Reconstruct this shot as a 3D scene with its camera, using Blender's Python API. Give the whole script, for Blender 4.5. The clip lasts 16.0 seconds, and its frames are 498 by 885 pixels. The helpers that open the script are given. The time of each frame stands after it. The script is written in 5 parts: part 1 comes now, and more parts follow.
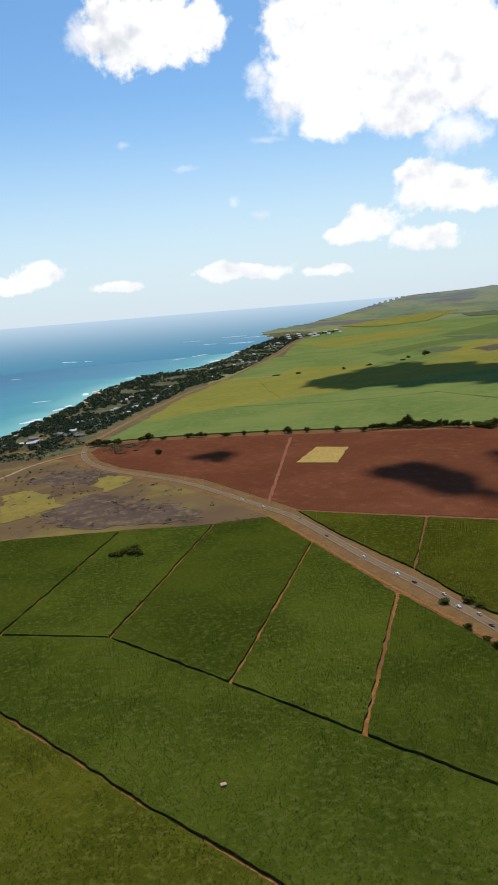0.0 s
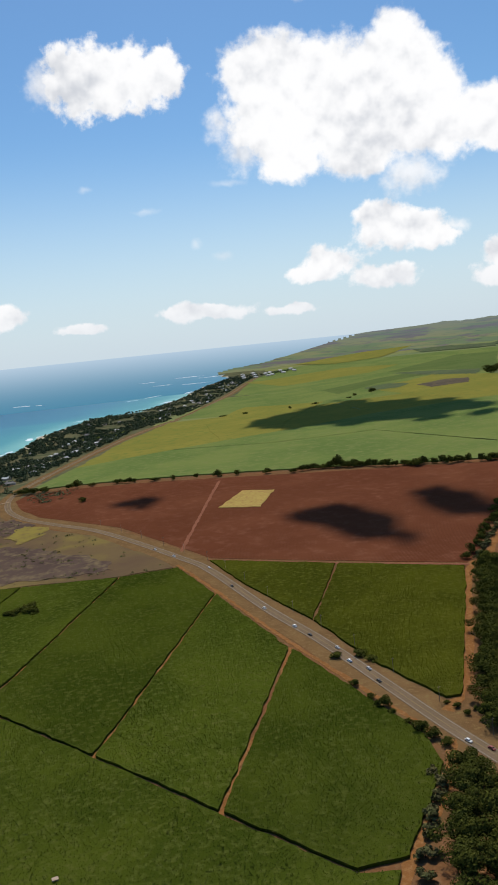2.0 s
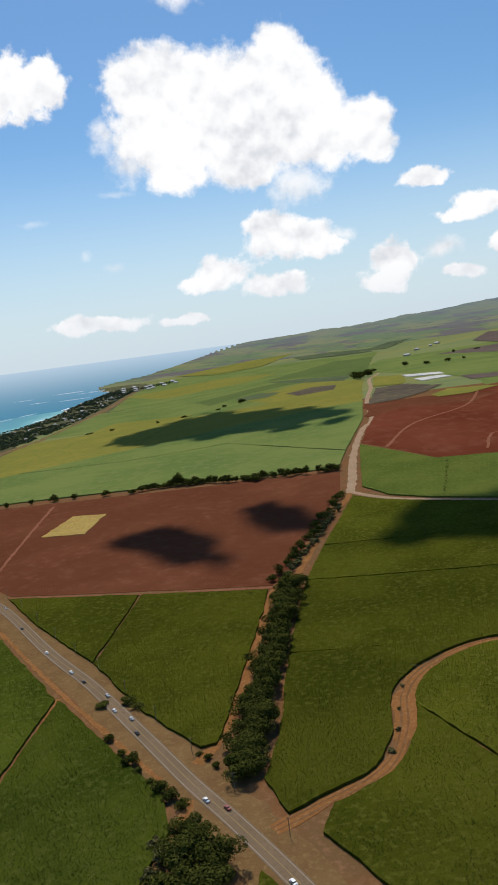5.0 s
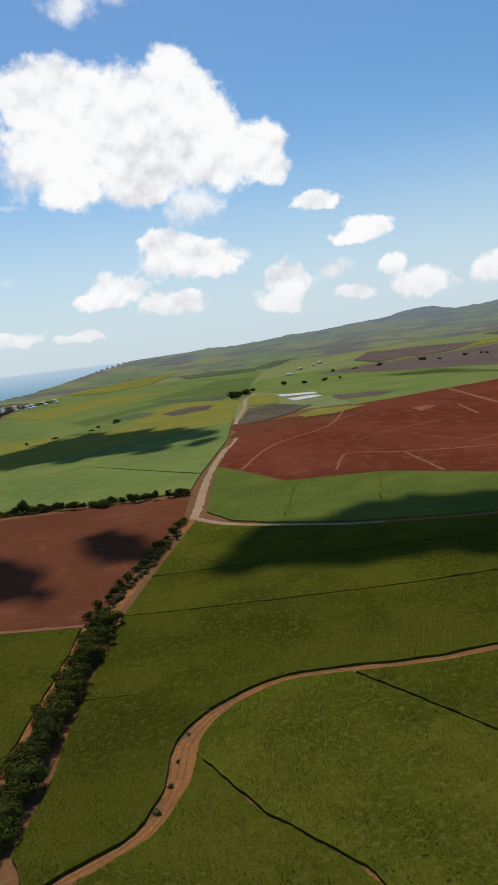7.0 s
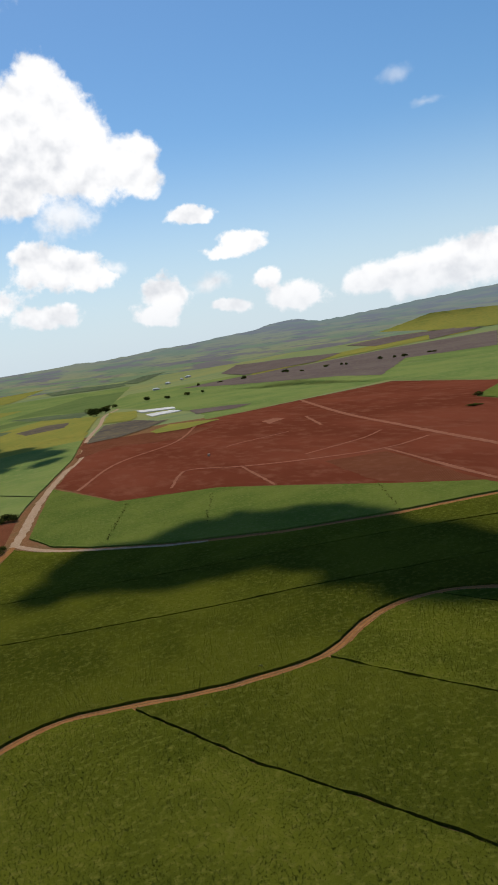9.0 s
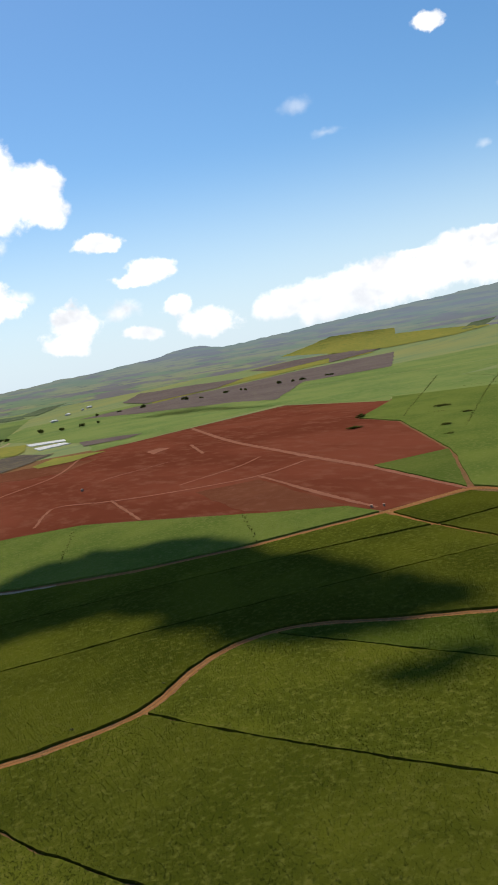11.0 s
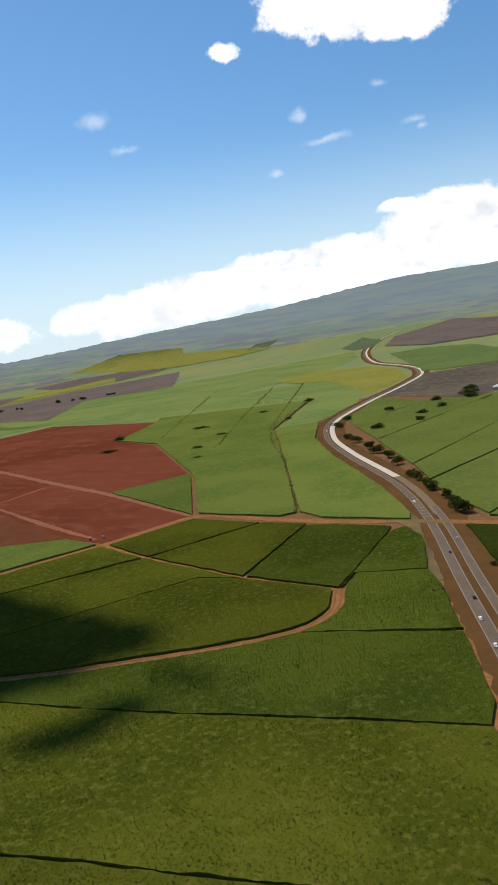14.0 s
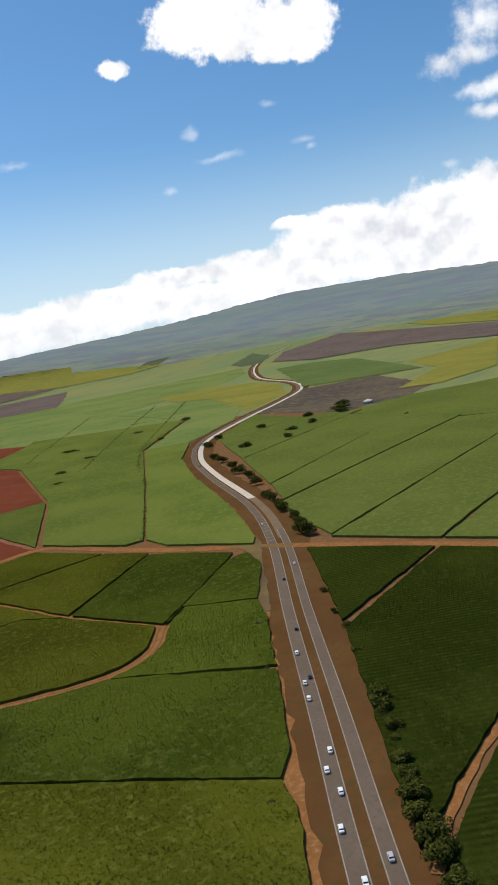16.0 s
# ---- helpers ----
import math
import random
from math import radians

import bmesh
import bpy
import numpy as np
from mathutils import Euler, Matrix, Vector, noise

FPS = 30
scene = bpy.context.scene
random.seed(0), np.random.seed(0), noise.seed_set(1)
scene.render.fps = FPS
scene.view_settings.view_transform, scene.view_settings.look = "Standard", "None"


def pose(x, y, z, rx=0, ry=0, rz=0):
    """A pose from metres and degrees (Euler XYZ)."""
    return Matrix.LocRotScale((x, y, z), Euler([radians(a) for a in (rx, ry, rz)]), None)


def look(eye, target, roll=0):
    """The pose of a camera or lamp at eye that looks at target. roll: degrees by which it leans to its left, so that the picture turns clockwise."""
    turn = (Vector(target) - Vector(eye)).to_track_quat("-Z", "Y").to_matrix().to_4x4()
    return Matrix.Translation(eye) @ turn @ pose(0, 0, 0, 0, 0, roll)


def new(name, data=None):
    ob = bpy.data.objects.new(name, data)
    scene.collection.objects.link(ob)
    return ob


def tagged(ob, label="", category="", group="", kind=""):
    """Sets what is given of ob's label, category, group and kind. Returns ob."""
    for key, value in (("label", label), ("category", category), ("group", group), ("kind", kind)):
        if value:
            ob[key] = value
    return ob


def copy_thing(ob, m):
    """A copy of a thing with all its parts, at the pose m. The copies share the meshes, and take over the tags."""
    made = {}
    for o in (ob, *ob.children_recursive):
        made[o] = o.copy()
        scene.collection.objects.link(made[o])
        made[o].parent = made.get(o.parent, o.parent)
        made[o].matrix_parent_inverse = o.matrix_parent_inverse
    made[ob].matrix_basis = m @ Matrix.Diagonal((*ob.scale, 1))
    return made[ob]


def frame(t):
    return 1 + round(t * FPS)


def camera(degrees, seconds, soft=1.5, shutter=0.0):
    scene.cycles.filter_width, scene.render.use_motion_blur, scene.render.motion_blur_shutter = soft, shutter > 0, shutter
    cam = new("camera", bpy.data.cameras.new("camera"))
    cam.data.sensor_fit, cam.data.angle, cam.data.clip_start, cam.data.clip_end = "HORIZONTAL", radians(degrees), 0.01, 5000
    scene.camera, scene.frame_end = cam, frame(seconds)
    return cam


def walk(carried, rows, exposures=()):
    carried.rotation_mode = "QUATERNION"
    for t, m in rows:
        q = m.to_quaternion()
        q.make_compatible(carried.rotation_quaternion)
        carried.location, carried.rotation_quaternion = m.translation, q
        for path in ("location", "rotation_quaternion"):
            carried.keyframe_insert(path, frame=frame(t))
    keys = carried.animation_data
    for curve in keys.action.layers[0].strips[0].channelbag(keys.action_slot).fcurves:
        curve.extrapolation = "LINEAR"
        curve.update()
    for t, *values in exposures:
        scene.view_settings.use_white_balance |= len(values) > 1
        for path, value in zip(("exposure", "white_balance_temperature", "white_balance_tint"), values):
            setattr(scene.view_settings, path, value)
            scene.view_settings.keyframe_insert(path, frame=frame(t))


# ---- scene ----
cam = camera(35.2, 16.0, soft=1.8)
PATH = [
    (0, (15.85, 2.998, 190.884), (15.828, 4.968, 190.537), -4.7),
    (0.5, (29.019, 7.844, 190.779), (29.05, 9.818, 190.459), -4.4),
    (1, (42.79, 12.684, 190.459), (42.836, 14.661, 190.162), -4.4),
    (1.5, (57.534, 17.897, 190.102), (57.585, 19.877, 189.826), -6.0),
    (2, (71.137, 22.488, 189.727), (71.207, 24.47, 189.469), -5.8),
    (2.5, (84.723, 27.221, 189.376), (84.842, 29.201, 189.12), -6.5),
    (3, (98.07, 31.33, 188.895), (98.25, 33.305, 188.634), -6.0),
    (3.2, (103.807, 33.141, 188.792), (104.008, 35.114, 188.53), -6.1),
    (5.3, (168.412, 52.581, 185.293), (168.763, 54.533, 185.031), -7.4),
    (5.5, (174.735, 54.033, 185.108), (175.109, 55.98, 184.844), -7.3),
    (6, (191.263, 57.007, 184.195), (191.713, 58.938, 183.93), -7.7),
    (6.5, (207.695, 59.498, 183.218), (208.222, 61.41, 182.961), -7.8),
    (7, (223.89, 61.111, 182.083), (224.47, 63.009, 181.834), -7.1),
    (7.5, (239.753, 61.147, 180.475), (240.394, 63.033, 180.296), -7.4),
    (8, (255.569, 60.69, 178.975), (256.271, 62.556, 178.803), -7.6),
    (8.5, (271.251, 60.414, 177.64), (272.026, 62.245, 177.421), -7.6),
    (9, (286.789, 60.215, 176.519), (287.649, 62.002, 176.265), -7.9),
    (9.2, (293.057, 60.123, 176.254), (293.944, 61.896, 175.987), -7.7),
    (11.3, (359.557, 58.08, 169.179), (360.641, 59.747, 168.965), -9.6),
    (11.5, (365.596, 57.537, 168.87), (366.701, 59.19, 168.658), -9.6),
    (12, (379.798, 55.418, 167.736), (380.963, 57.03, 167.527), -9.4),
    (12.5, (392.286, 52.585, 166.649), (393.529, 54.133, 166.406), -8.7),
    (13, (404.633, 48.273, 165.283), (405.93, 49.771, 165.01), -8.9),
    (13.5, (416.734, 44.098, 164.219), (418.121, 45.518, 163.975), -8.5),
    (14, (428.641, 39.614, 163.104), (430.082, 40.978, 162.852), -8.2),
    (14.5, (440.584, 34.592, 161.941), (442.074, 35.906, 161.711), -7.7),
    (15, (452.791, 29.351, 160.853), (454.318, 30.623, 160.629), -7.8),
    (15.5, (465.351, 24.022, 159.99), (466.916, 25.245, 159.758), -8.8),
    (16, (478.154, 18.373, 159.251), (479.756, 19.544, 159.002), -9.2),
]
walk(cam, [(t, look(eye, target, roll)) for t, eye, target, roll in PATH], exposures=((0.0, 0.02), (2.0, -0.14), (5.5, -0.12), (7.5, -0.2), (9.0, -0.1), (11.0, 0.1), (13.0, 0.18), (15.5, 0.0), (16.0, 0.0)))

# ---- world, sun, exposure ----
SUN_AZ, SUN_EL = 2.0, 58.0
world = bpy.data.worlds.new("world")
scene.world = world
world.use_nodes = True
SKY_STRENGTH = 0.115


def cloud_world():
    """Daylight sky with trade-wind cumulus: each puff is an ellipse in azimuth and elevation, broken up by noise."""
    nt = world.node_tree
    nodes, links = nt.nodes, nt.links
    nodes.clear()

    def math_node(op, a, b=None, clamp=False):
        n = nodes.new("ShaderNodeMath")
        n.operation, n.use_clamp = op, clamp
        for i, v in enumerate((a, b)):
            if v is None:
                continue
            if isinstance(v, (int, float)):
                n.inputs[i].default_value = v
            else:
                links.new(v, n.inputs[i])
        return n.outputs[0]

    def remap(v, a, b, c=0.0, d=1.0, smooth=True):
        n = nodes.new("ShaderNodeMapRange")
        n.interpolation_type = "SMOOTHSTEP" if smooth else "LINEAR"
        links.new(v, n.inputs[0])
        for i, u in enumerate((a, b, c, d)):
            n.inputs[i + 1].default_value = u
        return n.outputs[0]

    def mixed(fac, a, b):
        n = nodes.new("ShaderNodeMix")
        n.data_type = "RGBA"
        links.new(fac, n.inputs[0])
        for i, v in ((6, a), (7, b)):
            if isinstance(v, tuple):
                n.inputs[i].default_value = (*v, 1)
            else:
                links.new(v, n.inputs[i])
        return n.outputs[2]

    geo = nodes.new("ShaderNodeTexCoord").outputs["Generated"]
    sep = nodes.new("ShaderNodeSeparateXYZ")
    links.new(geo, sep.inputs[0])
    az = math_node("MULTIPLY", math_node("ARCTAN2", sep.outputs[0], sep.outputs[1]), 57.2958)
    el = math_node("MULTIPLY", math_node("ARCSINE", sep.outputs[2]), 57.2958)
    comb = nodes.new("ShaderNodeCombineXYZ")
    links.new(az, comb.inputs[0])
    links.new(el, comb.inputs[1])

    def fbm(scale, detail, rough, offset):
        add = nodes.new("ShaderNodeVectorMath")
        add.operation = "ADD"
        links.new(comb.outputs[0], add.inputs[0])
        add.inputs[1].default_value = offset
        n = nodes.new("ShaderNodeTexNoise")
        links.new(add.outputs[0], n.inputs["Vector"])
        n.inputs["Scale"].default_value, n.inputs["Detail"].default_value, n.inputs["Roughness"].default_value = scale, detail, rough
        return n

    warp_noise = fbm(0.45, 3.0, 0.55, (0, 0, 3))
    shift = nodes.new("ShaderNodeVectorMath")
    shift.operation = "MULTIPLY_ADD"
    links.new(warp_noise.outputs["Color"], shift.inputs[0])
    shift.inputs[1].default_value = (1.5, 1.1, 0)
    base = nodes.new("ShaderNodeVectorMath")
    base.operation = "ADD"
    links.new(comb.outputs[0], base.inputs[0])
    base.inputs[1].default_value = (-0.75, -0.55, 0)
    links.new(base.outputs[0], shift.inputs[2])

    def blend(a, b):
        n = nodes.new("ShaderNodeMath")
        n.operation = "SMOOTH_MAX"
        links.new(a, n.inputs[0])
        links.new(b, n.inputs[1])
        n.inputs[2].default_value = 0.25
        return n.outputs[0]

    def puffs(list_of_puffs):
        best = None
        for a, e, w, h in list_of_puffs:
            sub = nodes.new("ShaderNodeVectorMath")
            sub.operation = "SUBTRACT"
            links.new(shift.outputs[0], sub.inputs[0])
            sub.inputs[1].default_value = (a, e, 0)
            sc = nodes.new("ShaderNodeVectorMath")
            sc.operation = "MULTIPLY"
            links.new(sub.outputs[0], sc.inputs[0])
            sc.inputs[1].default_value = (1 / w, 1 / h, 0)
            ln = nodes.new("ShaderNodeVectorMath")
            ln.operation = "LENGTH"
            links.new(sc.outputs[0], ln.inputs[0])
            d = math_node("SUBTRACT", 1.0, ln.outputs["Value"])
            best = d if best is None else blend(best, d)
        return best

    great = puffs([(4.9, 17.0, 2.2, 2.2), (5.9, 17.5, 3.5, 2.7), (9.3, 17.0, 3.4, 2.7), (12.6, 16.6, 3.0, 2.7), (14.5, 18.7, 1.7, 1.8), (15.6, 16.4, 2.6, 2.5), (17.0, 15.2, 2.0, 2.4), (5.2, 15.0, 2.4, 2.0), (7.0, 14.6, 4.7, 2.9), (10.9, 14.2, 4.3, 2.9), (14.4, 13.8, 4.2, 3.0), (17.5, 13.0, 2.6, 2.4), (19.6, 13.0, 2.2, 2.0), (20.8, 13.5, 1.5, 1.5), (20.8, 11.9, 1.6, 1.2), (6.8, 12.1, 2.5, 1.7), (11.7, 11.8, 2.9, 1.7)])
    low = puffs([(14.2, 6.5, 3.5, 1.5), (13.1, 7.3, 2.1, 1.3), (16.1, 6.0, 1.9, 1.0), (9.0, 4.8, 2.1, 1.2), (7.8, 4.2, 2.0, 0.65), (12.9, 3.5, 2.7, 0.95), (23.9, 9.3, 1.9, 0.6), (27.1, 7.0, 1.9, 1.0), (25.6, 6.5, 1.4, 0.6), (28.6, 4.2, 1.2, 0.8), (30.7, 2.8, 2.3, 1.1), (21.1, 3.9, 1.7, 1.5), (20.6, 2.8, 2.0, 0.9), (25.9, 2.7, 1.7, 0.5), (26.9, 7.2, 1.0, 0.6)])
    west = puffs([(-7.2, 17.9, 2.4, 2.5), (-5.2, 17.9, 2.2, 2.4), (-3.0, 18.0, 2.0, 2.1), (-1.4, 18.1, 1.6, 1.8), (-14.6, 3.1, 2.1, 0.85), (-16.4, 2.6, 2.2, 0.7), (-0.1, 2.3, 3.3, 0.6), (-2.1, 2.4, 1.4, 0.75), (6.3, 1.9, 2.1, 0.45), (-9.0, 1.9, 1.9, 0.4)])
    bank = puffs([(36.2, 3.2, 2.2, 1.3), (38.4, 3.0, 2.6, 1.6), (41.1, 3.3, 2.9, 1.7), (43.7, 3.3, 4.1, 1.7), (47.8, 3.8, 5.0, 1.4), (46.4, 5.1, 1.9, 0.4), (50.9, 5.4, 4.3, 0.8), (55.0, 5.4, 3.9, 1.0), (53.0, 3.3, 5.0, 1.5), (58.0, 3.9, 4.5, 1.9), (60.4, 5.9, 2.7, 2.1), (59.7, 7.8, 2.0, 0.55), (62.6, 7.5, 3.7, 1.0), (63.1, 5.4, 4.6, 2.5), (66.3, 5.6, 4.6, 2.5), (69.5, 6.2, 4.1, 2.8), (72.5, 6.7, 3.3, 2.5), (70.0, 3.8, 6.0, 2.5), (77.0, 5.9, 5.0, 3.3)])
    high = puffs([(54.2, 21.3, 3.1, 2.1), (56.9, 20.9, 4.0, 2.3), (59.9, 20.1, 3.5, 1.9), (62.2, 20.0, 2.2, 2.0), (60.8, 18.6, 2.8, 0.8), (48.7, 19.2, 1.2, 0.6)])
    wisps = puffs([(55.0, 12.8, 2.4, 0.45), (53.2, 14.7, 0.9, 0.6), (60.9, 13.3, 1.4, 0.4), (61.4, 12.8, 0.9, 0.4), (51.1, 11.2, 0.7, 0.4), (59.1, 15.8, 0.9, 0.4), (70.7, 9.6, 1.1, 0.4), (39.1, 16.0, 1.8, 0.8), (40.9, 14.0, 1.5, 0.4), (2.2, 11.0, 2.0, 0.4), (-3.8, 9.6, 1.5, 0.35), (-7.7, 11.3, 0.9, 0.35), (1.4, 5.9, 0.9, 0.5), (-0.1, 7.0, 0.7, 0.5)])
    veils = puffs([(15.1, 10.2, 3.2, 2.2), (3.6, 12.8, 1.8, 1.8), (2.2, 14.6, 1.4, 1.4), (-9.4, 17.9, 2.2, 1.6), (73.5, 17.9, 2.2, 2.2), (72.9, 16.0, 2.2, 1.0), (71.1, 15.5, 1.8, 1.0), (73.7, 13.8, 2.2, 0.8), (73.6, 12.4, 2.2, 0.6), (8.5, 22.8, 2.4, 1.4), (11.5, 23.8, 3.0, 1.3), (15.0, 24.6, 2.6, 1.1), (24.6, 4.4, 2.0, 0.8), (17.8, 6.4, 1.4, 0.7)])
    billow = fbm(0.62, 6.0, 0.56, (7, 2, 0)).outputs["Fac"]
    above = fbm(0.62, 3.0, 0.50, (7, 2.5, 0)).outputs["Fac"]
    below = fbm(0.62, 3.0, 0.50, (7, 1.7, 0)).outputs["Fac"]
    fine = fbm(2.6, 4.0, 0.55, (1, 5, 9)).outputs["Fac"]
    rough = math_node("ADD", math_node("MULTIPLY", math_node("SUBTRACT", billow, 0.5), 0.95), math_node("MULTIPLY", math_node("SUBTRACT", fine, 0.5), 0.26))
    # The small clouds are more ragged than the great one; the veils are thin and torn.
    small = math_node("ADD", math_node("MAXIMUM", math_node("MAXIMUM", low, west), high), math_node("MULTIPLY", rough, 0.45))
    solid = math_node("MAXIMUM", math_node("MAXIMUM", great, small), math_node("ADD", bank, 0.02))
    dens = math_node("ADD", math_node("ADD", solid, 0.05), rough)
    cover = remap(dens, -0.06, 0.34)
    streaks = math_node("MULTIPLY", remap(math_node("ADD", wisps, math_node("MULTIPLY", rough, 1.1)), 0.15, 1.1), 0.34)
    veil = math_node("MULTIPLY", remap(math_node("ADD", veils, math_node("MULTIPLY", rough, 1.7)), 0.0, 1.0), 0.85)
    cover = math_node("MAXIMUM", cover, math_node("MAXIMUM", streaks, veil))

    sky = nodes.new("ShaderNodeTexSky")
    sky.sky_type = "NISHITA"
    sky.sun_disc = False
    sky.sun_elevation, sky.sun_rotation = radians(SUN_EL), radians(SUN_AZ)
    sky.air_density, sky.dust_density, sky.ozone_density = 1.0, 0.4, 3.0
    scaled = nodes.new("ShaderNodeVectorMath")
    scaled.operation = "SCALE"
    vivid = nodes.new("ShaderNodeHueSaturation")
    vivid.inputs["Saturation"].default_value = 1.24
    vivid.inputs["Hue"].default_value = 0.497
    links.new(sky.outputs[0], vivid.inputs["Color"])
    links.new(vivid.outputs[0], scaled.inputs[0])
    scaled.inputs["Scale"].default_value = SKY_STRENGTH
    # Sea haze that whitens the lowest degrees of the sky.
    hazy = mixed(remap(el, 15.0, -0.5, 0.0, 0.85), scaled.outputs[0], (0.64, 0.79, 0.92))
    # Lit from above: each billow is bright on top and grey below, and the thick parts have grey hollows.
    relief = math_node("MULTIPLY", math_node("SUBTRACT", below, above), 0.9)
    hollow = math_node("MULTIPLY", math_node("SUBTRACT", fbm(0.17, 4.0, 0.6, (2, 9, 1)).outputs["Fac"], 0.5), 1.6)
    shade = remap(math_node("ADD", math_node("ADD", relief, hollow), 0.62), 0.0, 0.75)
    tone = mixed(shade, (0.70, 0.73, 0.79), (1.10, 1.10, 1.11))
    far_tone = mixed(remap(el, -1.0, 5.0), (0.86, 0.90, 0.95), tone)
    back = nodes.new("ShaderNodeBackground")
    links.new(mixed(cover, hazy, far_tone), back.inputs[0])
    out = nodes.new("ShaderNodeOutputWorld")
    links.new(back.outputs[0], out.inputs[0])


cloud_world()
sun_way = Vector((math.sin(radians(SUN_AZ)) * math.cos(radians(SUN_EL)), math.cos(radians(SUN_AZ)) * math.cos(radians(SUN_EL)), math.sin(radians(SUN_EL))))
sun = new("sun", bpy.data.lights.new("sun", "SUN"))
sun.data.energy, sun.data.angle, sun.data.color = 3.8, radians(0.53), (1.0, 0.93, 0.80)
sun.matrix_world = look(sun_way * 2000, (0, 0, 0))
rng = np.random.default_rng(7)


# ---- the lie of the land ----
def soft_ramp(u, k):
    return k * np.logaddexp(0, u / k)


def smooth(a, b, u):
    t = np.clip((u - a) / (b - a), 0, 1)
    return t * t * (3 - 2 * t)


SEA = -25.0
COAST_Y = (-60000, -4000, 0, 800, 1486, 1719, 1926, 2267, 2693, 2826, 3235, 4043, 4790, 5300, 5800, 6700, 7500, 9000, 60000)
COAST_X = (-9000, -1400, -800, -620, -478, -457, -433, -434, -367, -191, -89, 6, 145, 40, -60, 120, 380, 760, 9200)
SKY_AZ = (-180, -90, 2, 8, 11, 13, 14.5, 16, 18.5, 20.5, 21.5, 23.0, 26.5, 27.8, 28.4, 29.2, 30.0, 31.0, 32.0, 36, 40, 44, 48, 52, 56, 60, 64, 68, 73, 80, 100, 140, 180)
SKY_EL = (-0.8, -0.8, -0.8, -0.5, -0.28, -0.1, 0.1, 0.02, 0.12, 0.35, 0.3, 0.4, 0.66, 0.74, 1.0, 1.12, 1.28, 1.0, 0.72, 0.95, 1.25, 1.48, 1.68, 1.95, 2.35, 2.7, 2.68, 2.65, 2.4, 2.3, 2.0, 0.3, -0.3)
MID = np.array((250.0, 40.0))
EYE_Z = 177.0


def inland(x, y):
    return x - np.interp(y, COAST_Y, COAST_X) + 14 * np.sin(y / 47.0) * np.sin(y / 131.0) * (np.abs(y - 2500) < 2400)


def height(x, y):
    x, y = np.asarray(x, float), np.asarray(y, float)
    g = -9 + 0.06 * soft_ramp(x - 320, 70) - 0.05 * soft_ramp(x - 680, 60) - 0.05 * soft_ramp(-x - 150, 60)
    g = g + 10 * smooth(400, 1100, y) - 26 * smooth(1100, 2800, y - 0.9 * x)
    r, az = np.hypot(x - MID[0], y - MID[1]), np.degrees(np.arctan2(x - MID[0], y - MID[1]))
    rough_line = 0.03 * np.sin(az * 3.1) * np.sin(az * 1.3 + 1) + 0.02 * np.sin(az * 7.7 + 2)
    peak = EYE_Z + 20000 * np.tan(np.radians(np.interp(az, SKY_AZ, SKY_EL) + rough_line * (az > 11)))
    g = np.maximum(g, -22) + (peak - g) * smooth(2600, 21000, r) ** 1.15
    shore = inland(x, y)
    return np.minimum(g, np.where(shore > 0, SEA + 0.3 + 0.07 * shore, SEA + 0.05 * shore))


def draw_in(p):
    """Brings what lies beyond 3.2 km nearer along its line of sight, so that the distance fits within the view's far limit."""
    p = np.array(p, float)
    flat = p[:, :2] - MID
    r = np.maximum(np.hypot(flat[:, 0], flat[:, 1]), 1e-6)
    near = np.where(r < 3200, r, 3200 + 1640 * (1 - np.exp(-np.maximum(r - 3200, 0) / 1640)))
    k = near / r
    out = np.empty_like(p)
    out[:, :2] = MID + flat * k[:, None]
    out[:, 2] = EYE_Z + (p[:, 2] - EYE_Z) * k
    return out


def mesh_object(name, verts, faces, materials, parent=None, index=None, shade=False):
    me = bpy.data.meshes.new(name)
    me.from_pydata([tuple(v) for v in verts], [], faces)
    for m in materials:
        me.materials.append(m)
    if index is not None:
        me.polygons.foreach_set("material_index", np.asarray(index, np.int32))
    if shade:
        me.polygons.foreach_set("use_smooth", np.ones(len(me.polygons), bool))
    me.update()
    ob = new(name, me)
    ob.parent = parent
    return ob


def part(name, bm, material, parent, label=""):
    me = bpy.data.meshes.new(name)
    bm.to_mesh(me)
    bm.free()
    me.materials.append(material)
    ob = new(name, me)
    ob.parent = parent
    return tagged(ob, label)


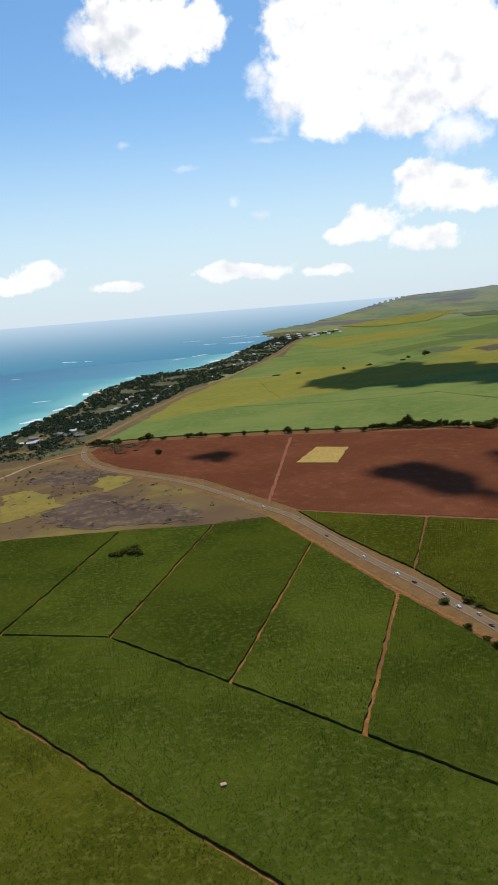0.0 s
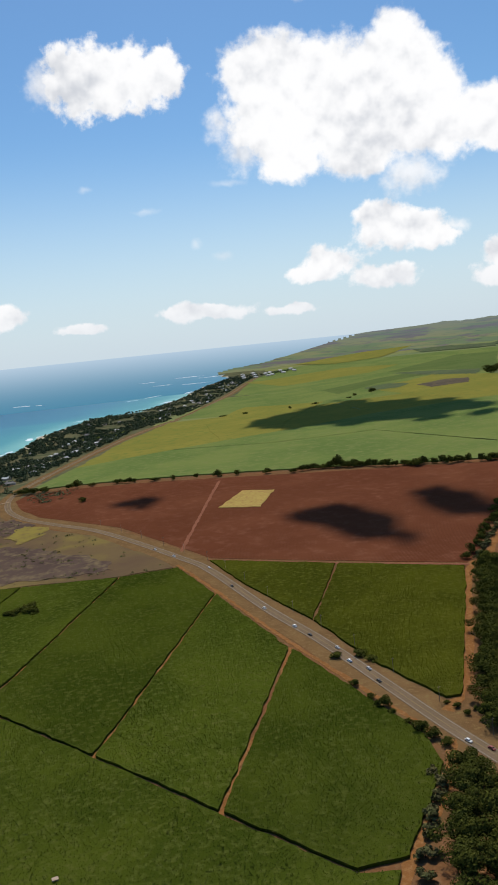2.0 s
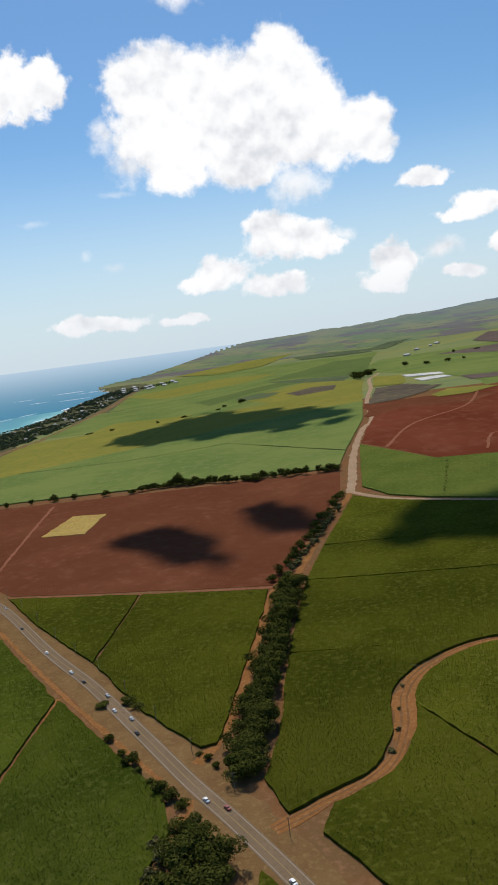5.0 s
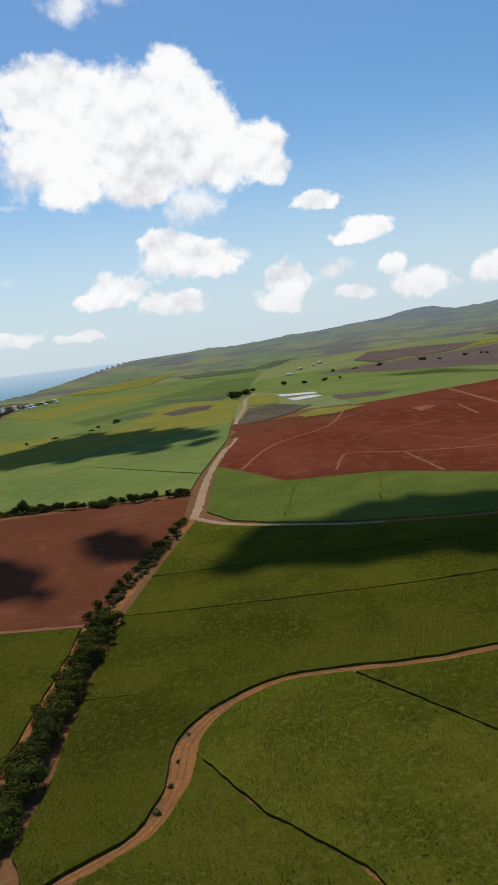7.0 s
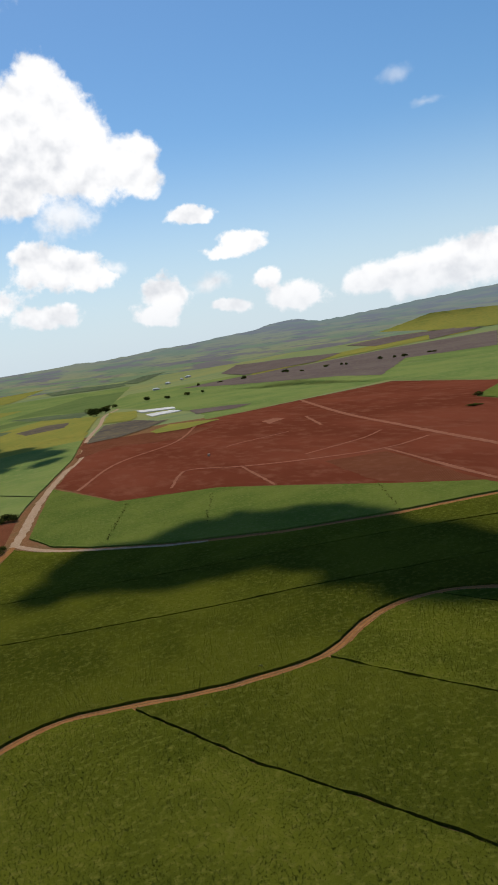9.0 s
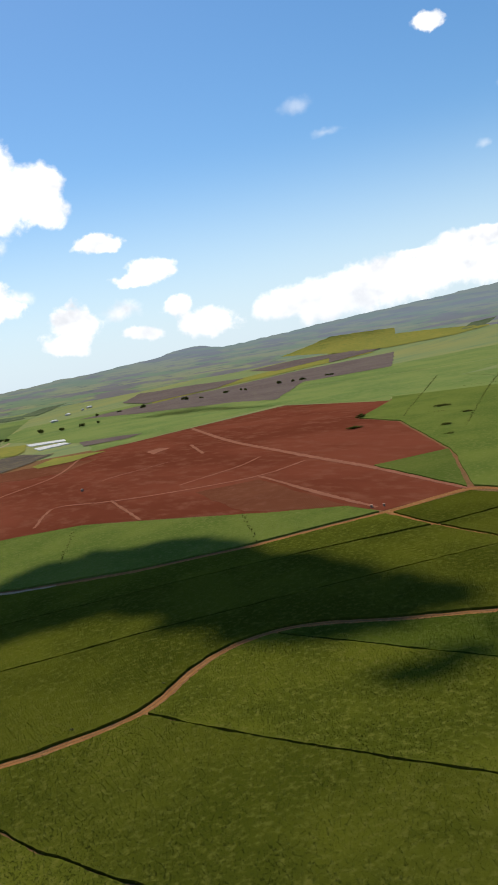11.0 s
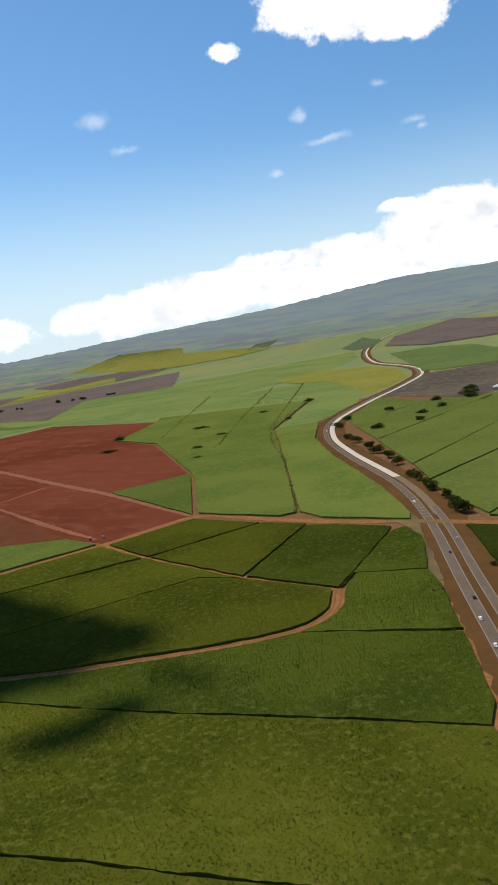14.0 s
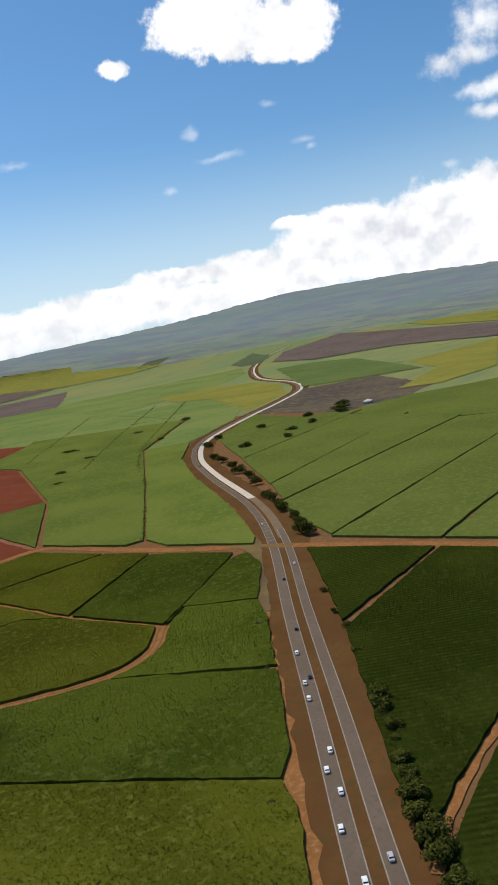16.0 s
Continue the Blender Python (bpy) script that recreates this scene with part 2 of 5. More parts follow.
# ---- materials ----
def material(name, colours, scales=(0.02, 0.4), rough=0.9, bump=0.4, bump_scale=0.8, island=0.0, stretch=(1, 1, 1), spec=0.0, rows=None, turn=0.0):
    """Earth, plants and paint: three colours mixed by noise at two scales in metres, with fine relief."""
    m = bpy.data.materials.new(name)
    m.use_nodes = True
    nt = m.node_tree
    nodes, links = nt.nodes, nt.links
    bsdf = nodes["Principled BSDF"]
    coord = nodes.new("ShaderNodeTexCoord")
    geo = nodes.new("ShaderNodeNewGeometry")
    mp = nodes.new("ShaderNodeMapping")
    mp.inputs["Scale"].default_value = stretch
    mp.inputs["Rotation"].default_value = (0, 0, radians(turn))
    links.new(geo.outputs["Position"], mp.inputs[0])

    def noise_tex(scale, detail=5.0, r=0.6):
        n = nodes.new("ShaderNodeTexNoise")
        links.new(mp.outputs[0], n.inputs["Vector"])
        n.inputs["Scale"].default_value, n.inputs["Detail"].default_value, n.inputs["Roughness"].default_value = scale, detail, r
        return n.outputs["Fac"]

    def ramp(fac, lo, hi):
        n = nodes.new("ShaderNodeMapRange")
        n.interpolation_type = "SMOOTHSTEP"
        links.new(fac, n.inputs[0])
        n.inputs[1].default_value, n.inputs[2].default_value = lo, hi
        return n.outputs[0]

    def mix(fac, a, b):
        n = nodes.new("ShaderNodeMix")
        n.data_type = "RGBA"
        links.new(fac, n.inputs[0])
        for i, v in ((6, a), (7, b)):
            if isinstance(v, tuple):
                n.inputs[i].default_value = (*v, 1)
            else:
                links.new(v, n.inputs[i])
        return n.outputs[2]

    c = mix(ramp(noise_tex(scales[0]), 0.36, 0.64), colours[0], colours[1])
    c = mix(ramp(noise_tex(scales[1], 4.0), 0.45, 0.75), c, colours[2])
    if rows:
        wave = nodes.new("ShaderNodeTexWave")
        links.new(mp.outputs[0], wave.inputs["Vector"])
        wave.inputs["Scale"].default_value, wave.inputs["Distortion"].default_value, wave.inputs["Detail"].default_value = rows, 1.2, 2.0
        wave.inputs["Detail Scale"].default_value = 0.5
        dark = mix(wave.outputs["Fac"], tuple(v * 0.8 for v in colours[0]), c)
        c = mix(ramp(noise_tex(0.011, 3.0), 0.35, 0.6), c, dark)
    if island:
        hsv = nodes.new("ShaderNodeHueSaturation")
        links.new(c, hsv.inputs["Color"])
        n = nodes.new("ShaderNodeMapRange")
        links.new(geo.outputs["Random Per Island"], n.inputs[0])
        n.inputs[3].default_value, n.inputs[4].default_value = 1 - island, 1 + island
        links.new(n.outputs[0], hsv.inputs["Value"])
        c = hsv.outputs[0]
    links.new(c, bsdf.inputs["Base Color"])
    bsdf.inputs["Roughness"].default_value = rough
    bsdf.inputs["Specular IOR Level"].default_value = spec
    if bump:
        b = nodes.new("ShaderNodeBump")
        b.inputs["Strength"].default_value, b.inputs["Distance"].default_value = bump, 1.0
        links.new(noise_tex(bump_scale, 6.0, 0.65), b.inputs["Height"])
        links.new(b.outputs[0], bsdf.inputs["Normal"])
    return m


CANE = material("cane leaves", ((0.04526, 0.05195, 0.005665), (0.07242, 0.07709, 0.008094), (0.09412, 0.09218, 0.01537)), (0.012, 0.30), 0.7, 0.35, 0.7, 0.18)
CANE_DEEP = material("dense green cane leaves", ((0.03609, 0.05023, 0.006202), (0.05755, 0.07307, 0.008588), (0.07803, 0.08585, 0.01718)), (0.012, 0.30), 0.7, 0.35, 0.7, 0.18)
CANE_LIGHT = material("yellowing cane leaves", ((0.07852, 0.109, 0.01973), (0.1096, 0.1341, 0.02553), (0.1292, 0.1424, 0.03713)), (0.010, 0.25), 0.65, 0.5, 0.7, 0.25)
CANE_MID = material("mid green cane leaves", ((0.084, 0.1092, 0.0228), (0.1032, 0.1265, 0.0264), (0.1296, 0.1403, 0.0384)), (0.010, 0.25), 0.8, 0.5, 0.5)
# Distance haze is put into this base colour: paler and duller than near cane.
CANE_FAR = material("far cane paled for haze", ((0.1093, 0.1559, 0.04232), (0.1568, 0.1906, 0.0529), (0.1723, 0.1906, 0.06613)), (0.006, 0.08), 0.8, 0.3, 0.25)
CANE_YELLOW = material("ripening cane", ((0.1835, 0.1737, 0.03726), (0.2202, 0.1943, 0.0414), (0.1407, 0.1622, 0.03726)), (0.006, 0.05), 0.8, 0.3, 0.25)
SOIL = material("reddish dry soil", ((0.17, 0.078, 0.034), (0.14, 0.082, 0.036), (0.21, 0.115, 0.058)), (0.03, 0.3), 0.95, 0.3, 0.6)
RED_SOIL = material("ploughed red soil", ((0.1207, 0.0414, 0.0207), (0.1437, 0.05175, 0.0253), (0.1667, 0.0667, 0.0368)), (0.008, 0.09), 0.95, 0.25, 0.5, rows=0.12, turn=62)
RED_SOIL_WIDE = material("harrowed red soil", ((0.108, 0.029, 0.015), (0.15, 0.042, 0.022), (0.16, 0.055, 0.03)), (0.006, 0.05), 0.95, 0.25, 0.4, stretch=(1, 0.5, 1))
PURPLE_SOIL = material("fallow brown soil", ((0.105, 0.0759, 0.06875), (0.126, 0.0966, 0.0825), (0.147, 0.1207, 0.08125)), (0.006, 0.05), 0.95, 0.2, 0.3)
BURNT = material("burnt stubble", ((0.075, 0.062, 0.052), (0.105, 0.085, 0.062), (0.150, 0.120, 0.060)), (0.008, 0.06), 0.95, 0.3, 0.3)
SCRUB = material("dry grass and bare earth", ((0.15, 0.103, 0.05), (0.115, 0.075, 0.046), (0.195, 0.15, 0.045)), (0.010, 0.016), 0.95, 0.4, 0.5)
GRASS = material("yellow dry grass", ((0.235, 0.185, 0.045), (0.20, 0.16, 0.045), (0.16, 0.115, 0.05)), (0.02, 0.12), 0.95, 0.4, 0.5)
PURPLE_SCRUB = material("purple-brown burnt earth", ((0.105, 0.072, 0.055), (0.085, 0.058, 0.046), (0.18, 0.135, 0.075)), (0.02, 0.10), 0.95, 0.4, 0.5)
STRAW = material("yellow straw", ((0.400, 0.290, 0.085), (0.340, 0.240, 0.075), (0.270, 0.150, 0.060)), (0.05, 0.3), 0.95, 0.4, 0.5)
VERGE = material("dry verge grass", ((0.1799, 0.1058, 0.04444), (0.146, 0.08252, 0.03597), (0.2063, 0.1354, 0.05713)), (0.05, 0.4), 0.95, 0.4, 0.8)
BANK = material("red-brown earth with dry grass", ((0.1179, 0.05904, 0.02214), (0.09901, 0.04756, 0.01845), (0.08015, 0.05576, 0.02066)), (0.03, 0.25), 0.95, 0.4, 0.8)
# Dense cane in rows, colour dimmed to 0.7 for the view's dark lower corner.
CANE_ROWS_DIMMED = material("green cane in rows, dimmed", ((0.02431, 0.0346, 0.005142), (0.03553, 0.04675, 0.006545), (0.05236, 0.05984, 0.01215)), (0.02, 0.30), 0.7, 0.35, 0.7, 0.22, rows=0.10, turn=-36)
# Green scrub, its colour lightened to include the haze in front of it.
SCRUB_DARK = material("dark green scrub", ((0.09, 0.116, 0.056), (0.075, 0.0957, 0.0512), (0.1275, 0.1305, 0.072)), (0.006, 0.04), 0.9, 0.4, 0.2)
CANE_BLUE = material("young blue-green cane", ((0.085, 0.1224, 0.03645), (0.105, 0.1381, 0.04212), (0.12, 0.1398, 0.0486)), (0.006, 0.06), 0.8, 0.3, 0.25)
RED_TRACK = material("compacted red earth", ((0.230, 0.095, 0.055), (0.200, 0.080, 0.045), (0.260, 0.120, 0.075)), (0.05, 0.4), 0.95, 0.2, 0.8)
DIRT = material("packed orange dirt", ((0.2472, 0.1104, 0.0368), (0.207, 0.092, 0.03105), (0.2932, 0.1552, 0.0667)), (0.06, 0.5), 0.95, 0.3, 1.0)
PALE_DIRT = material("pale graded dirt", ((0.34, 0.23, 0.145), (0.3, 0.2, 0.125), (0.38, 0.28, 0.19)), (0.03, 0.4), 0.95, 0.2, 0.8)
ASPHALT = material("weathered asphalt", ((0.17, 0.1195, 0.07491), (0.1936, 0.1366, 0.08678), (0.1408, 0.1003, 0.06395)), (0.05, 0.6), 0.9, 0.1, 2.0)
DARK_ASPHALT = material("dark asphalt", ((0.13, 0.0976, 0.07168), (0.1495, 0.1122, 0.08288), (0.1144, 0.0854, 0.06384)), (0.05, 0.6), 0.9, 0.1, 2.0)
CONCRETE = material("new pale concrete", ((0.520, 0.450, 0.360), (0.560, 0.490, 0.400), (0.470, 0.400, 0.320)), (0.02, 0.3), 0.9, 0.05, 2.0)
PAINT = material("worn white road paint", ((0.29, 0.25, 0.2), (0.23, 0.19, 0.15), (0.34, 0.31, 0.26)), (0.1, 1.0), 0.8, 0.0)
YELLOW_PAINT = material("worn yellow road paint", ((0.27, 0.185, 0.085), (0.22, 0.16, 0.08), (0.3, 0.22, 0.11)), (0.1, 1.0), 0.8, 0.0)
LEAF = material("tree leaves", ((0.0475, 0.054, 0.0098), (0.06175, 0.0666, 0.0126), (0.08075, 0.0828, 0.0196)), (0.05, 0.6), 0.7, 0.0, 1.0, 0.40)
DRY_LEAF = material("dusty shrub leaves", ((0.075, 0.080, 0.030), (0.095, 0.085, 0.035), (0.120, 0.105, 0.050)), (0.05, 0.6), 0.8, 0.0, 1.0, 0.35)
COAST_LEAF = material("coastal tree leaves", ((0.06375, 0.081, 0.04), (0.08075, 0.0972, 0.05), (0.102, 0.1125, 0.065)), (0.01, 0.1), 0.8, 0.0, 1.0, 0.35)
BARK = material("bark", ((0.120, 0.085, 0.060), (0.090, 0.065, 0.048), (0.150, 0.110, 0.080)), (0.5, 4.0), 0.9, 0.4, 3.6)
# Base colours lifted to carry the aerial haze over the distant fields.
FARMLAND = material("distant farmland paled for haze", ((0.1644, 0.1996, 0.08222), (0.215, 0.2117, 0.0759), (0.1391, 0.1754, 0.08222)), (0.0012, 0.008), 0.9, 0.0, 0.1, stretch=(0.5, 2.2, 1), turn=-35)
WOODLAND = material("coastal scrub ground", ((0.075, 0.085, 0.042), (0.120, 0.115, 0.060), (0.180, 0.150, 0.085)), (0.008, 0.04), 0.95, 0.4, 0.2)


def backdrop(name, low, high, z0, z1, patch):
    """Far distance: self-glowing in place of sunlight, with haze painted in from foot to top over pale and dark patches
    of land.
    """
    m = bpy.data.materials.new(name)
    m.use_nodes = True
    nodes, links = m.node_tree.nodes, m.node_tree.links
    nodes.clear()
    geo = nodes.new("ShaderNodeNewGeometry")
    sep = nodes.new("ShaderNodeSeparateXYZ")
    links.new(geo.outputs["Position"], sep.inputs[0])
    # Share of the painted haze colour, growing with height.
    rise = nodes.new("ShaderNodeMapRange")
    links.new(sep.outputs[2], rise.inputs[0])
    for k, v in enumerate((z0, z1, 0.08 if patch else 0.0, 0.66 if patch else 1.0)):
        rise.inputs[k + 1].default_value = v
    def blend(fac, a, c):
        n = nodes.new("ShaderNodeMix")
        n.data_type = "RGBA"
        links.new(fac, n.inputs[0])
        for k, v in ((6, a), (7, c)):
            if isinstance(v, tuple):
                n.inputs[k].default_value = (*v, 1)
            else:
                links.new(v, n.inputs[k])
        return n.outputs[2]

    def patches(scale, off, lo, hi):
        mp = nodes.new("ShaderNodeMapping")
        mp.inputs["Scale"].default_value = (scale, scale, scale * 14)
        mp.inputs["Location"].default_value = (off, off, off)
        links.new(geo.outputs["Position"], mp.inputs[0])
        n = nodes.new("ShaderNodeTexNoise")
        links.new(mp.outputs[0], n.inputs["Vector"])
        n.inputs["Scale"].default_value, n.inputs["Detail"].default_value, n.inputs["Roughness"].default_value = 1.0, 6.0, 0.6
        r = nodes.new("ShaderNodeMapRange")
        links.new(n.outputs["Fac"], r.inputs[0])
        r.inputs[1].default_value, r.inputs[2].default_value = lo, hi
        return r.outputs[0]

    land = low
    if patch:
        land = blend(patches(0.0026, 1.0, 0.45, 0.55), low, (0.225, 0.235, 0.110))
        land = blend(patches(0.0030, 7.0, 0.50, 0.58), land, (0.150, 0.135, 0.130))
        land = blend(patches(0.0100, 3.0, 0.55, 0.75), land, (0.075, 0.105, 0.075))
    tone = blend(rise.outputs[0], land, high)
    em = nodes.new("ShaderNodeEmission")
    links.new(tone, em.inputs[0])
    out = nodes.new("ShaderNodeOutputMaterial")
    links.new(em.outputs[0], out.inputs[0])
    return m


# Glowing distance; the second colour is aerial haze put into the emission.
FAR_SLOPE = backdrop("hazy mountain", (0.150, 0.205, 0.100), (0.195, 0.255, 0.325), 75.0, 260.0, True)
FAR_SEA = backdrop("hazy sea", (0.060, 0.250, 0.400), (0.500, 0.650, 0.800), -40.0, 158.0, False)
SAND = material("pale sand", ((0.480, 0.400, 0.280), (0.420, 0.340, 0.230), (0.540, 0.470, 0.350)), (0.02, 0.3), 0.95, 0.1, 0.8)
FOAM = material("sea foam", ((0.800, 0.830, 0.850), (0.720, 0.780, 0.820), (0.860, 0.880, 0.890)), (0.05, 0.4), 0.7, 0.3, 0.5)
ROOF_PALE = material("pale metal roof", ((0.560, 0.540, 0.510), (0.480, 0.460, 0.430), (0.620, 0.600, 0.570)), (0.1, 1.0), 0.5, 0.0)
ROOF_DARK = material("grey shingle roof", ((0.210, 0.195, 0.180), (0.260, 0.240, 0.220), (0.180, 0.165, 0.155)), (0.1, 1.0), 0.8, 0.0)
WALL = material("painted house wall", ((0.42, 0.37, 0.31), (0.36, 0.31, 0.26), (0.46, 0.42, 0.36)), (0.1, 1.0), 0.8, 0.0)
GLASS = material("dark glass", ((0.030, 0.035, 0.040), (0.040, 0.045, 0.050), (0.025, 0.030, 0.035)), (0.5, 2.0), 0.1, 0.0, spec=0.6)
RUBBER = material("tyre rubber", ((0.025, 0.025, 0.025), (0.030, 0.030, 0.030), (0.035, 0.035, 0.035)), (1.0, 5.0), 0.85, 0.0)
TIN = material("rusty tin sheet", ((0.480, 0.360, 0.270), (0.360, 0.220, 0.140), (0.560, 0.480, 0.400)), (0.5, 2.0), 0.7, 0.2, 2.0)
TIMBER = material("grey timber", ((0.200, 0.160, 0.120), (0.170, 0.130, 0.100), (0.240, 0.200, 0.160)), (0.5, 3.0), 0.85, 0.2, 4.0)


def car_paint(name, c):
    m = material(name, (c, tuple(v * 0.95 for v in c), tuple(v * 0.9 for v in c)), (0.5, 3.0), 0.35, 0.0, spec=0.5)
    return m


CAR_PAINTS = {"white": car_paint("white car paint", (0.80, 0.80, 0.80)), "silver": car_paint("silver car paint", (0.45, 0.46, 0.48)), "black": car_paint("black car paint", (0.025, 0.025, 0.03)), "red": car_paint("dark red car paint", (0.25, 0.04, 0.03))}


def water_material():
    """Sea water: pale turquoise over sand, deep blue further out, by the depth stored on the mesh."""
    m = bpy.data.materials.new("sea water")
    m.use_nodes = True
    nodes, links = m.node_tree.nodes, m.node_tree.links
    bsdf = nodes["Principled BSDF"]
    att = nodes.new("ShaderNodeAttribute")
    att.attribute_name = "depth"
    geo = nodes.new("ShaderNodeNewGeometry")
    n = nodes.new("ShaderNodeTexNoise")
    links.new(geo.outputs["Position"], n.inputs["Vector"])
    n.inputs["Scale"].default_value, n.inputs["Detail"].default_value = 0.006, 5.0
    add = nodes.new("ShaderNodeMath")
    add.operation = "MULTIPLY_ADD"
    links.new(n.outputs["Fac"], add.inputs[0])
    add.inputs[1].default_value = 0.16
    links.new(att.outputs["Fac"], add.inputs[2])
    ramp = nodes.new("ShaderNodeValToRGB")
    links.new(add.outputs[0], ramp.inputs[0])
    stops = ramp.color_ramp.elements
    stops[0].position, stops[0].color = 0.08, (0.170, 0.430, 0.400, 1)
    stops[1].position, stops[1].color = 1.0, (0.026, 0.140, 0.240, 1)
    for pos, col in ((0.20, (0.045, 0.260, 0.300, 1)), (0.45, (0.028, 0.185, 0.280, 1))):
        e = stops.new(pos)
        e.color = col
    links.new(ramp.outputs[0], bsdf.inputs["Base Color"])
    bsdf.inputs["Roughness"].default_value, bsdf.inputs["Specular IOR Level"].default_value = 0.45, 0.12
    b = nodes.new("ShaderNodeBump")
    b.inputs["Strength"].default_value, b.inputs["Distance"].default_value = 0.35, 2.0
    w = nodes.new("ShaderNodeTexNoise")
    links.new(geo.outputs["Position"], w.inputs["Vector"])
    w.inputs["Scale"].default_value, w.inputs["Detail"].default_value = 0.06, 6.0
    links.new(w.outputs["Fac"], b.inputs["Height"])
    links.new(b.outputs[0], bsdf.inputs["Normal"])
    return m


# ---- ground and sea: sheets on a fan of rings ----
def fan(radii, bearings):
    r, a = np.meshgrid(radii, np.radians(bearings), indexing="ij")
    x, y = MID[0] + r * np.sin(a), MID[1] + r * np.cos(a)
    n, k = r.shape
    i = np.arange((n - 1) * k).reshape(n - 1, k)
    j = np.roll(i, -1, axis=1)
    quads = np.stack([i, i + k, j + k, j], axis=-1).reshape(-1, 4)
    return x.ravel(), y.ravel(), quads


RINGS = np.concatenate([np.linspace(2, 1200, 60), np.geomspace(1230, 60000, 170)])
BEARINGS = np.concatenate([np.arange(-45, 100, 0.4), np.arange(100, 315, 5.0)])
gx, gy, gq = fan(RINGS, BEARINGS)
gz = height(gx, gy)
cx, cy = gx[gq].mean(axis=1), gy[gq].mean(axis=1)
cr = np.hypot(cx - MID[0], cy - MID[1])
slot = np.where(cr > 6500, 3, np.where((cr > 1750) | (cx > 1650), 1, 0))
slot = np.where((inland(cx, cy) < 330) & (cy > 1150) & (cr < 6500), 2, slot)
slot = np.where((inland(cx, cy) < 14), 4, slot)
land = draw_in(np.column_stack([gx, gy, gz]))
in_sea = inland(gx, gy)[gq].max(axis=1) < -90
gq, cr, cx, cy, slot = gq[~in_sea], cr[~in_sea], cx[~in_sea], cy[~in_sea], slot[~in_sea]
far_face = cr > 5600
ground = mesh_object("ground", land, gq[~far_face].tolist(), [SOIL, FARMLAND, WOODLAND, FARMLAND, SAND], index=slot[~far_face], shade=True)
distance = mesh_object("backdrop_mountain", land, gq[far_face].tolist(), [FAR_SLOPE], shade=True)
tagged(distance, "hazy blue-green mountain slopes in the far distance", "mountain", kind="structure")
tagged(ground, "reddish farmland rising to a hazy blue-green mountain", "ground", kind="structure")

wx, wy, wq = fan(np.concatenate([np.linspace(600, 3000, 70), np.geomspace(3050, 60000, 90)]), np.concatenate([np.arange(-60, 12, 0.4), np.arange(12, 300, 6.0)]))
keep = inland(wx, wy)[wq].min(axis=1) < 40
wr = np.hypot(wx - MID[0], wy - MID[1])[wq].mean(axis=1)
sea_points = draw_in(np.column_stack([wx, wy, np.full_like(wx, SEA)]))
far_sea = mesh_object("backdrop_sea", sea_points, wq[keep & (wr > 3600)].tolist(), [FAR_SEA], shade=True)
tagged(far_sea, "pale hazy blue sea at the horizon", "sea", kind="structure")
keep &= wr <= 3600
water = mesh_object("water", sea_points, wq[keep].tolist(), [water_material()], shade=True)
depth = water.data.attributes.new("depth", "FLOAT", "POINT")
depth.data.foreach_set("value", np.clip(-inland(wx, wy) / 900.0, 0, 1).astype(np.float32))
tagged(water, "blue sea turning turquoise over the shallows", "sea", kind="structure")


# ---- roads and tracks ----
def smooth_line(points, step=8.0):
    """A curve through the points (Catmull-Rom), sampled about every step metres."""
    p = np.array(points, float)
    q = np.vstack([2 * p[0] - p[1], p, 2 * p[-1] - p[-2]])
    out = []
    for i in range(1, len(q) - 2):
        n = max(2, int(np.linalg.norm(q[i + 1] - q[i]) / step))
        t = np.linspace(0, 1, n, endpoint=False)[:, None]
        out.append(0.5 * (2 * q[i] + (q[i + 1] - q[i - 1]) * t + (2 * q[i - 1] - 5 * q[i] + 4 * q[i + 1] - q[i + 2]) * t**2 + (3 * q[i] - q[i - 1] - 3 * q[i + 1] + q[i + 2]) * t**3))
    return np.vstack(out + [p[-1:]])


def beside(line, off):
    d = np.gradient(line, axis=0)
    d /= np.linalg.norm(d, axis=1)[:, None]
    return line + np.column_stack([d[:, 1], -d[:, 0]]) * off


def strip(name, line, width, lift, mat, parent=None, label="", category="", kind="structure", ragged=0.0, off=0.0, thick=0.25):
    """A band of a road along a line, with ragged edges where it is earth."""
    line = beside(np.asarray(line, float), off) if off else np.asarray(line, float)
    n = len(line)
    w = width / 2 + (rng.normal(0, ragged, (n, 2)) if ragged else np.zeros((n, 2)))
    left, right = beside(line, 1.0) - line, line
    a, b = line + left * w[:, :1], line - left * w[:, 1:]
    za, zb = height(a[:, 0], a[:, 1]) + lift, height(b[:, 0], b[:, 1]) + lift
    verts = np.vstack([np.column_stack([a, za]), np.column_stack([b, zb]), np.column_stack([a, za - thick]), np.column_stack([b, zb - thick])])
    faces = []
    for i in range(n - 1):
        faces += [(i, i + 1, n + i + 1, n + i), (2 * n + i, 2 * n + i + 1, i + 1, i), (n + i, n + i + 1, 3 * n + i + 1, 3 * n + i)]
    ob = mesh_object(name, draw_in(verts), faces, [mat], parent)
    return tagged(ob, label, category, kind=kind if parent is None else "")


ROAD_A = smooth_line([(300, 4450), (214, 3868), (134, 3276), (-15, 2477), (-132, 2059), (-180, 1794), (-221, 1493), (-245, 1295), (-247, 1182), (-224, 1076), (-185, 996), (-137, 940), (-69, 870), (22, 737), (50, 688), (92, 580), (121, 514), (148, 441), (168, 385), (182, 350), (200, 300), (222, 230), (252, 130), (290, 0), (340, -200)])
strip("verge", ROAD_A, 30, 0.08, VERGE, label="dry tan grass verge along the coast highway", category="verge", ragged=0.8)
road = strip("road", ROAD_A, 8.6, 0.22, ASPHALT, label="two-lane grey asphalt coast highway", category="road")
